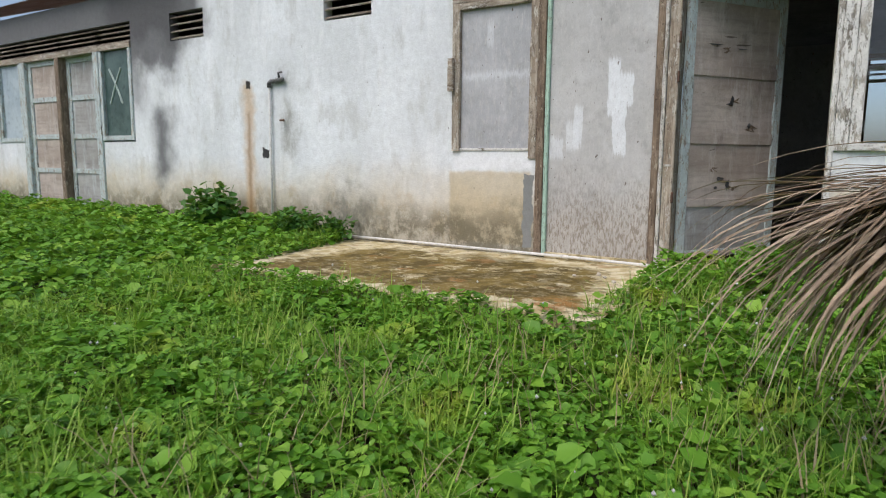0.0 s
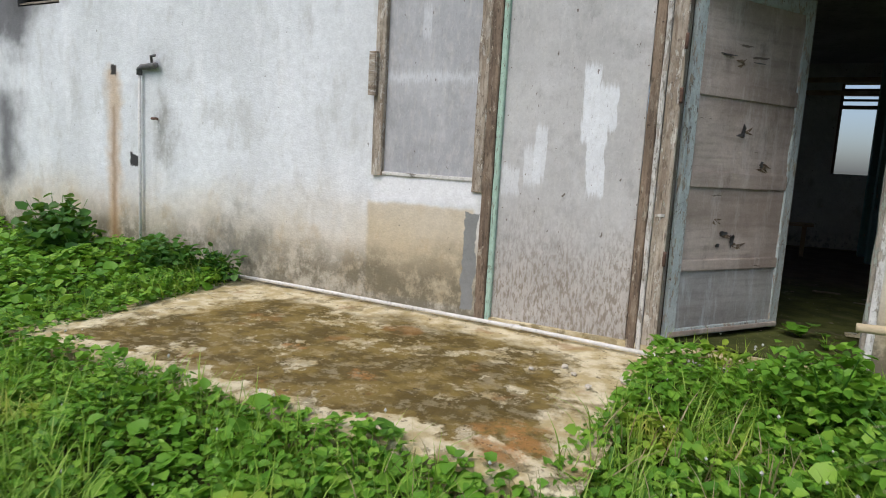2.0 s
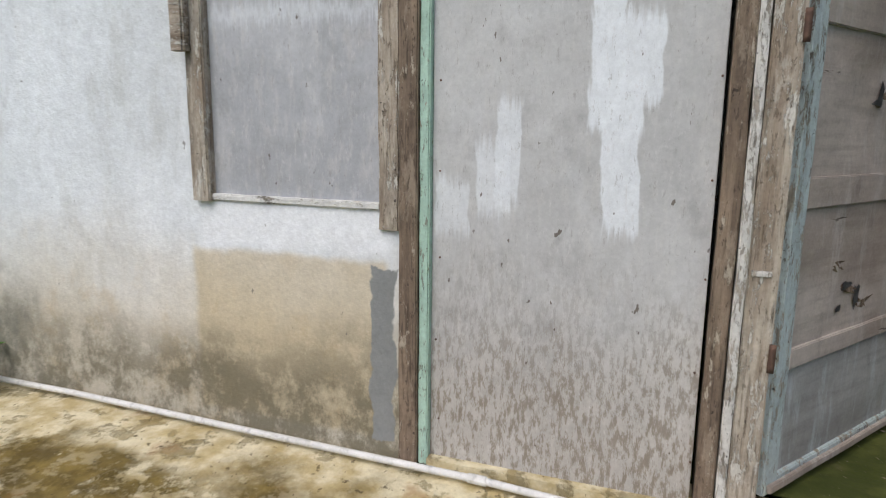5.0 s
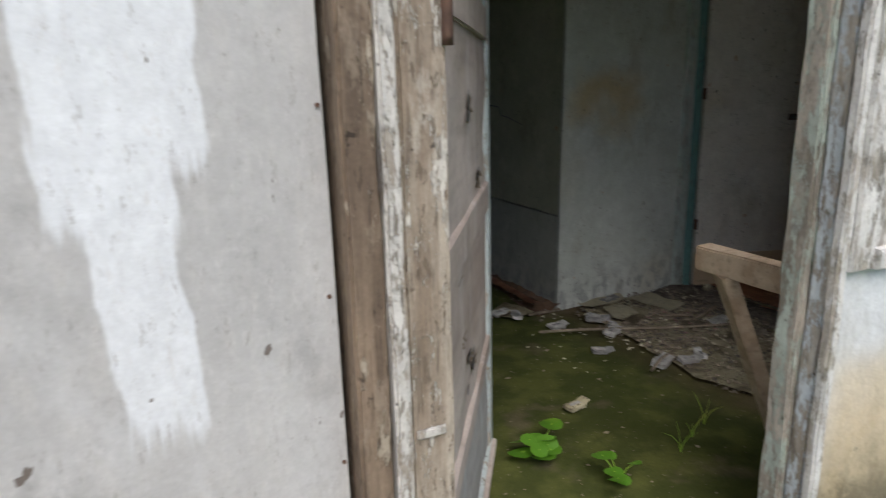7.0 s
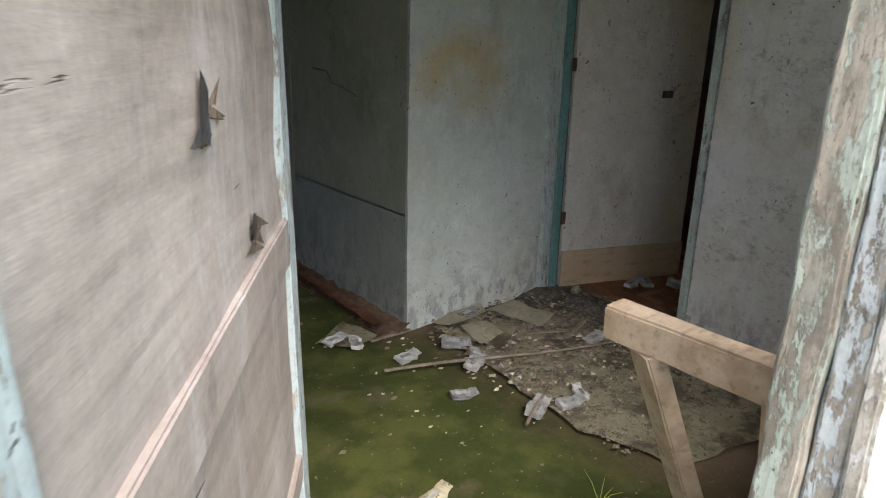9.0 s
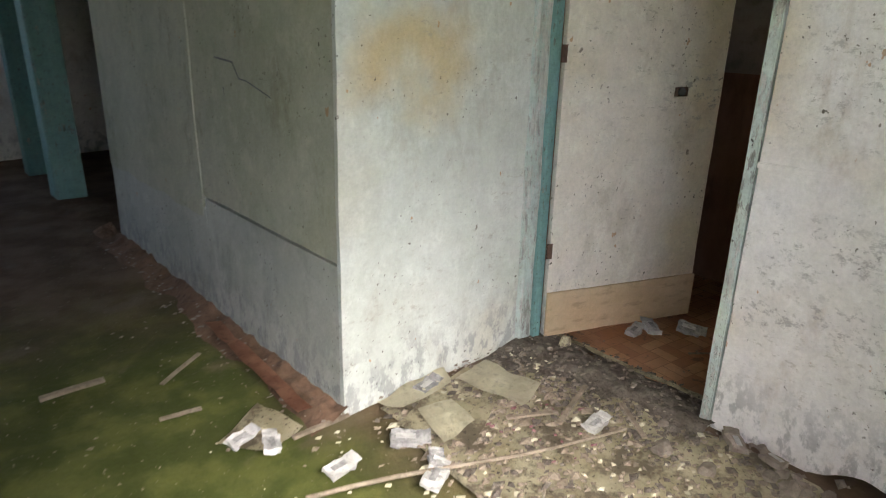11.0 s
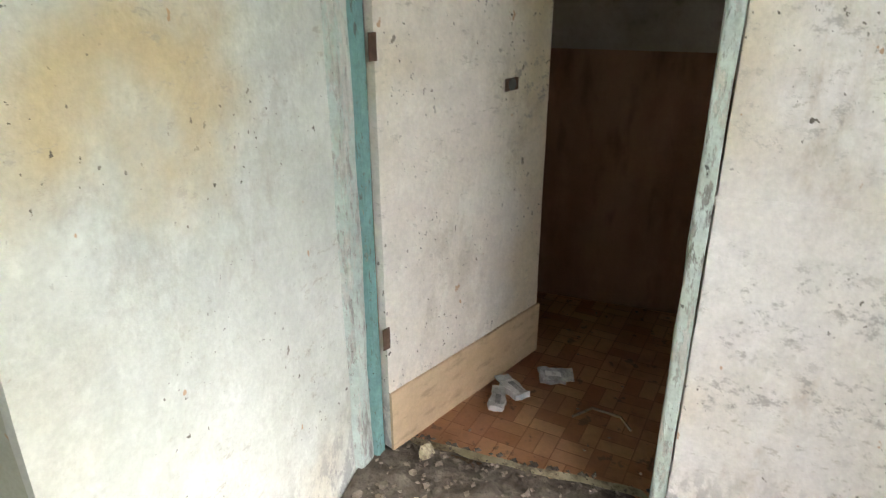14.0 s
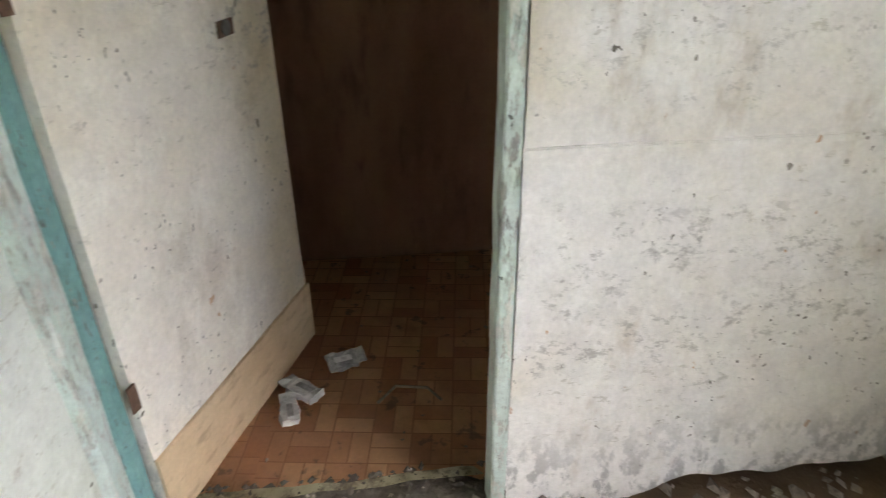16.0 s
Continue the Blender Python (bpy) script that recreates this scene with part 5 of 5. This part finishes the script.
def canopy(x, y):
    """How high the weeds stand."""
    h = 0.17 + 0.12 * noise.noise(Vector((x * 1.3, y * 1.3, 5))) + 0.05 * noise.noise(Vector((x * 4, y * 4, 9)))
    d = math.hypot(max(0, -4.7 - x, x + 1.3), max(0, 4.2 - y))
    h += 0.03 * math.exp(-d / 0.3)
    h += 0.05 * math.exp(-((x + 0.5) ** 2 / 0.35 + (y - 5.2) ** 2 / 0.6))
    if x < -4.7:
        h += 0.10 * min(1, (-4.7 - x) / 1.5) * max(0, min(1, (y - 2.5) / 2.5))
    return max(0.05, h)


def scatter(x0, x1, y0, y1, count, s0, s1, seed, fade=True, tilt=0.35):
    rng = np.random.default_rng(seed)
    pos, size = [], []
    for x, y in zip(rng.uniform(x0, x1, count), rng.uniform(y0, y1, count)):
        if on_slab(x, y) or (-1.3 < x < -0.4 and y > 5.95):
            continue
        lump = 0.5 + 0.5 * noise.noise(Vector((x * 5, y * 5, 1)))
        h = canopy(x, y) * (0.55 + 0.6 * lump)
        k = 1 - rng.random() ** 2.0 * 0.8
        pos.append((x, y, land(x, y) + h * k))
        size.append(rng.uniform(s0, s1) * (0.7 + 0.6 * rng.random() * (0.6 + 0.8 * lump)))
    n = len(pos)
    return np.array(pos), np.array(size), rng.normal(0.05, tilt, n)


leaf_mesh("weeds", scatter(-5.2, 1.6, 0.9, 6.12, 85000, 0.028, 0.06, 1), M_LEAVES, "dense low green weeds round the slab", "weeds", seed=2)
leaf_mesh("broad_weeds", scatter(-5.2, 1.6, 0.9, 6.1, 5200, 0.06, 0.10, 21), M_LEAVES, "broader leaved weeds among the low growth", "weeds", width=0.5, seed=22)
leaf_mesh("outer_weeds", scatter(1.6, 7.0, -2.5, 6.15, 14000, 0.05, 0.11, 41), M_LEAVES, "green weeds beside the house", "weeds", seed=42)
leaf_mesh("back_weeds", scatter(-13.5, 1.6, -2.5, 0.9, 26000, 0.05, 0.11, 43), M_LEAVES, "green weeds in the open yard", "weeds", seed=44)
leaf_mesh("far_weeds", scatter(-13.5, -5.2, 0.9, 6.15, 42000, 0.05, 0.10, 3), M_LEAVES, "dense green weeds along the house front", "weeds", seed=4)


def bush(cx, cy, rx, ry, h, count, s0, s1, seed, mat, label):
    rng = np.random.default_rng(seed)
    d = rng.normal(size=(count, 3))
    d /= np.linalg.norm(d, axis=1)[:, None]
    r = rng.random(count) ** 0.4
    lump = np.array([0.75 + 0.45 * noise.noise(Vector(q) * 2.2 + Vector((seed, 0, 0))) for q in d])
    pos = np.stack((cx + d[:, 0] * rx * r * lump, cy + d[:, 1] * ry * r * lump, land(cx, cy) + h * 0.5 + d[:, 2] * h * 0.5 * r * lump), 1)
    b = holder("weed_bush", (cx, cy, land(cx, cy)), label, "bush")
    ob = leaf_mesh("leaves", (pos, rng.uniform(s0, s1, count), rng.normal(0, 0.5, count)), mat, "", "", 0.5, seed=seed)
    for key in ("label", "category", "kind"):
        if key in ob:
            del ob[key]
    ob.parent = b
    ob.matrix_basis = Matrix.Translation(b.location).inverted()
    for k in range(7):
        a = rng.uniform(0, 6.28)
        q = Vector((cx + rx * 0.6 * math.cos(a), cy + ry * 0.6 * math.sin(a), land(cx, cy) + h * rng.uniform(0.5, 0.95)))
        part("stem", tube([(cx, cy, land(cx, cy) - 0.02), tuple((Vector((cx, cy, land(cx, cy))) + q) / 2 + Vector((0, 0, 0.05))), tuple(q)], 0.006, 5, 0.5), M_BUSH, b)


bush(-6.55, 5.7, 0.5, 0.36, 0.72, 380, 0.07, 0.13, 5, M_BUSH, "dark broad-leaved bush against the wall")
bush(-5.3, 5.85, 0.5, 0.25, 0.45, 420, 0.05, 0.09, 6, M_BUSH, "low dark bush against the wall")
bush(-4.85, 6.0, 0.3, 0.15, 0.38, 200, 0.04, 0.08, 7, M_BUSH, "small dark weed at the slab's corner")
bush(-0.42, 5.5, 0.42, 0.32, 0.50, 900, 0.035, 0.07, 8, M_LEAVES, "fresh green bush beside the doorway")
bush(0.0, 4.9, 0.6, 0.5, 0.46, 1300, 0.035, 0.07, 9, M_LEAVES, "fresh green bush beside the doorway")
bush(0.6, 5.45, 0.6, 0.35, 0.48, 900, 0.035, 0.07, 10, M_LEAVES, "fresh green bush under the glazed window")


def blades(name, count, x0, x1, y0, y1, l0, l1, mat, label, seed, thick=0.004):
    rng = np.random.default_rng(seed)
    verts, faces = [], []
    while len(faces) < count * 3:
        x, y = rng.uniform(x0, x1), rng.uniform(y0, y1)
        if on_slab(x, y) or noise.noise(Vector((x * 1.7, y * 1.7, seed))) < -0.1:
            continue
        a, lean, l = rng.uniform(0, 6.28), rng.uniform(0.1, 0.9), rng.uniform(l0, l1)
        d, s = np.array((math.cos(a), math.sin(a), 0)), np.array((-math.sin(a), math.cos(a), 0)) * thick * rng.uniform(0.5, 1.3)
        o = np.array((x, y, land(x, y)))
        k = len(verts)
        for f, w in ((0, 1), (0.4, 0.9), (0.75, 0.6), (1, 0.05)):
            c = o + d * l * lean * f * f + np.array((0, 0, l * (f - 0.35 * lean * f * f)))
            verts += [tuple(c - s * w), tuple(c + s * w)]
        faces += [(k, k + 1, k + 3, k + 2), (k + 2, k + 3, k + 5, k + 4), (k + 4, k + 5, k + 7, k + 6)]
    me = bpy.data.meshes.new(name)
    me.from_pydata(verts, [], faces)
    me.materials.append(mat)
    return tagged(new(name, me), label, "grass", kind="stuff")


blades("grass", 15000, -5.0, 1.5, 1.0, 6.0, 0.14, 0.36, M_GRASS, "fine grass blades among the weeds", 31)
blades("dry_grass", 1300, -2.4, 1.3, 1.8, 5.0, 0.12, 0.40, M_STRAW, "dead straw-coloured grass among the weeds", 37)


def sprout(x, y, seed, label, count=7, s=0.05, height=0.10):
    rng = np.random.default_rng(seed)
    p = holder("seedling", (x, y, FLOOR), label, "plant", "seedlings on the hall floor")
    for k in range(count):
        a, r, h = rng.uniform(0, 6.28), rng.uniform(0.02, 0.10), rng.uniform(0.3, 1) * height
        tip = Vector((r * math.cos(a), r * math.sin(a), h))
        part("stem", tube([(0, 0, -0.005), tuple(tip * 0.5 + Vector((0, 0, 0.015))), tuple(tip)], 0.0025, 5), M_GRASS, p, local=True)
        bm = bmesh.new()
        w = s * rng.uniform(0.6, 1.05)
        ring = [bm.verts.new(tip + Vector((w * math.cos(q) * (1 - 0.15 * math.cos(q)), w * math.sin(q), 0.12 * w * math.cos(2 * q)))) for q in np.linspace(0, 6.28, 11)[:-1]]
        mid = bm.verts.new(tip + Vector((0, 0, -0.1 * w)))
        for i in range(10):
            bm.faces.new((mid, ring[i], ring[(i + 1) % 10]))
        bmesh.ops.rotate(bm, verts=bm.verts, cent=tip, matrix=Matrix.Rotation(rng.uniform(-0.5, 0.5), 3, "X"))
        part("leaf", bm, M_LEAVES, p, local=True)


sprout(-0.50, 7.08, 1, "bright green round-leaved seedling on the mossy floor", 12, 0.048)
sprout(-0.36, 6.80, 2, "bright green round-leaved seedling on the mossy floor", 6, 0.04)
sprout(-0.95, 6.05, 3, "bright green round-leaved seedling by the threshold", 6, 0.045)

frond = holder("dead_palm_frond", (2.27, 2.70, 0.05), "dry brown palm frond drooping over the weeds", "palm frond")
spine = [Vector((2.0 - 1.90 * t, 2.72 + 0.32 * t, 0.80 + 0.60 * math.sin(0.55 + 1.7 * t) - 0.05)) for t in np.linspace(0, 1, 14)]
part("midrib", tube([(2.27, 2.70, -0.10)] + [tuple(p) for p in spine], 0.03, 8, 0.35), M_FROND, frond, "bare brown midrib", True)
rng = np.random.default_rng(77)


def leaflet(bm):
    """One dry strap of the frond: it leaves the midrib, kinks and hangs."""
    f = 1.0 - 0.55 * rng.random() ** 1.3
    k = min(12, int(f * 13))
    p = spine[k].lerp(spine[k + 1], f * 13 - k)
    way = Vector((rng.uniform(-1.0, -0.35), rng.choice((-1, 1)) * rng.uniform(0.0, 0.5), rng.uniform(-1.1, 0.1))).normalized()
    l, w, drop = rng.uniform(0.4, 0.88), rng.uniform(0.006, 0.016), rng.uniform(0.2, 1.2)
    kink = rng.uniform(0.35, 0.85)
    prev = None
    side = way.cross(Vector((0, 0, 1))).normalized()
    steps = 8
    for s in range(steps + 1):
        q = s / steps
        ww = w * (0.5 + 1.0 * q if q < 0.4 else 0.9 * (1.05 - q) / 0.6)
        row = [bm.verts.new(p - side * ww), bm.verts.new(p + Vector((0, 0, -0.35 * ww))), bm.verts.new(p + side * ww)]
        if prev:
            bm.faces.new((prev[0], prev[1], row[1], row[0]))
            bm.faces.new((prev[1], prev[2], row[2], row[1]))
        prev = row
        way = (way + Vector((0, 0, -drop / steps * (4.0 if q > kink else 0.5)))).normalized()
        p = p + way * (l / steps)
        if p.z < land(p.x, p.y) + 0.03:
            p.z = land(p.x, p.y) + 0.03


for i in range(290):
    bm = bmesh.new()
    leaflet(bm)
    part("leaflet", bm, M_FROND, frond)
bm = bmesh.new()
for i in range(420):
    leaflet(bm)
part("leaflet_tangle", bm, M_FROND, frond, "tangle of frayed brown leaflets")["kind"] = "stuff"

# small pale things on the slab and in the weeds
random.seed(8)
for x, y, s in ((-1.35, 5.55, 0.035), (-1.28, 5.42, 0.022), (-1.7, 5.6, 0.02), (-1.62, 5.5, 0.016), (-1.85, 5.45, 0.015), (-1.5, 5.35, 0.018)):
    bm = lumpy((s, s, s * 0.7), s * 100, 2, 0.5)
    bmesh.ops.translate(bm, verts=bm.verts, vec=(x, y, 0.41 + s * 0.4))
    thing("mortar_lump", bm, M_SHELL, "pale crumbly lump lying on the slab", "rubble", "lumps on the slab")

# a jagged crack in the partition
part("crack", tube([(0.508, 9.30, 1.735), (0.508, 9.14, 1.725), (0.508, 9.09, 1.665), (0.508, 9.02, 1.66), (0.508, 8.83, 1.615)], 0.0045, 5, 0.5), M_FITTING, partition, "jagged dark crack")
part("crack", tube([(0.508, 9.24, 1.62), (0.508, 9.235, 1.55)], 0.004, 5, 0.6), M_FITTING, partition, "short dark scratch")
thing("torn_vinyl_edge", ragged([(1.60, 8.26), (1.63, 8.27), (1.635, 7.52), (1.605, 7.50)], FLOOR + 0.02, 21, 0.02, 24, 0.004), M_CARD, "pale torn backing along the vinyl's edge", "vinyl scrap")
thing("vinyl_strip", ragged([(1.66, 8.25), (1.95, 8.15), (1.95, 8.10), (1.66, 8.12)], FLOOR + 0.022, 22, 0.01, 10, 0.004), M_VINYL, "loose strip of brown vinyl along the door", "vinyl scrap")
thing("mortar_lump", lumpy((0.035, 0.025, 0.03), 31, 2, 0.5), M_CARD, "broken yellowish lump at the foot of the door", "rubble").location = (1.58, 8.20, FLOOR + 0.03)


def tuft(x, y, seed, count=4, tall=0.15):
    rng = np.random.default_rng(seed)
    p = holder("grass_tuft", (x, y, FLOOR), "thin green grass tuft on the mossy floor", "grass", "tufts on the hall floor")
    for _ in range(count):
        a, l, lean = rng.uniform(0, 6.28), rng.uniform(0.5, 1.0) * tall, rng.uniform(0.2, 0.8)
        pts = [(lean * l * f * f * math.cos(a), lean * l * f * f * math.sin(a), l * (f - 0.3 * lean * f * f) - 0.005) for f in (0, 0.35, 0.7, 1)]
        part("blade", tube(pts, 0.003, 4, 0.15), M_GRASS, p, local=True)


for i, (x, y) in enumerate(((0.22, 6.95), (-0.02, 6.84), (0.10, 6.9))):
    tuft(x, y, 50 + i)

# a belt of trees across the yard, behind the start of the walk
rng = np.random.default_rng(90)
for i in range(9):
    cx, cy, h = -16 + 4.2 * i + rng.uniform(-1, 1), -17 + rng.uniform(-2, 2), rng.uniform(5, 8)
    tree = holder("tree", (cx, cy, land(cx, cy)), "leafy green tree across the yard", "tree", "trees across the yard")
    part("trunk", tube([(0, 0, -0.1), (0.1, 0.05, h * 0.3), (-0.1, 0.1, h * 0.6), (0.05, 0, h * 0.85)], 0.18, 9, 0.25), M_STICK, tree, local=True)
    for k in range(5):
        a = rng.uniform(0, 6.28)
        part("limb", tube([(0, 0, h * (0.35 + 0.08 * k)), (0.7 * math.cos(a), 0.7 * math.sin(a), h * (0.45 + 0.08 * k)), (1.4 * math.cos(a), 1.4 * math.sin(a), h * (0.52 + 0.09 * k))], 0.07, 6, 0.3), M_STICK, tree, local=True)
    d = rng.normal(size=(1500, 3))
    d /= np.linalg.norm(d, axis=1)[:, None]
    lump = np.array([0.7 + 0.6 * noise.noise(Vector(q) * 2 + Vector((i * 5.0, 0, 0))) for q in d]) * rng.random(1500) ** 0.35
    pos = np.stack((d[:, 0] * 2.3 * lump, d[:, 1] * 2.0 * lump, h * 0.62 + d[:, 2] * h * 0.42 * lump), 1)
    crown = leaf_mesh("crown", (pos, rng.uniform(0.18, 0.42, 1500), rng.normal(0, 0.6, 1500)), M_BUSH, "", "", 0.5, seed=100 + i)
    if "kind" in crown:
        del crown["kind"]
    crown.parent = tree

# tiny white flower heads over the weeds
rng = np.random.default_rng(61)
verts, faces = [], []
while len(faces) < 8 * 170:
    x, y = rng.uniform(-4.5, 1.2), rng.uniform(1.2, 6.0)
    if on_slab(x, y) or (x < -1.2 and rng.random() < 0.6):
        continue
    c = Vector((x, y, land(x, y) + canopy(x, y) * 1.15 + rng.uniform(0.0, 0.08)))
    k, r = len(verts), rng.uniform(0.004, 0.009)
    verts += [tuple(c + Vector(q) * r) for q in ((1, 0, 0), (-1, 0, 0), (0, 1, 0), (0, -1, 0), (0, 0, 1.3), (0, 0, -1.3))]
    faces += [(k + a, k + b, k + d) for a, b, d in ((0, 2, 4), (2, 1, 4), (1, 3, 4), (3, 0, 4), (2, 0, 5), (1, 2, 5), (3, 1, 5), (0, 3, 5))]
me = bpy.data.meshes.new("weed_flowers")
me.from_pydata(verts, [], faces)
me.materials.append(M_PACK)
tagged(new("weed_flowers", me), "tiny white flower heads among the weeds", "flowers", kind="stuff")
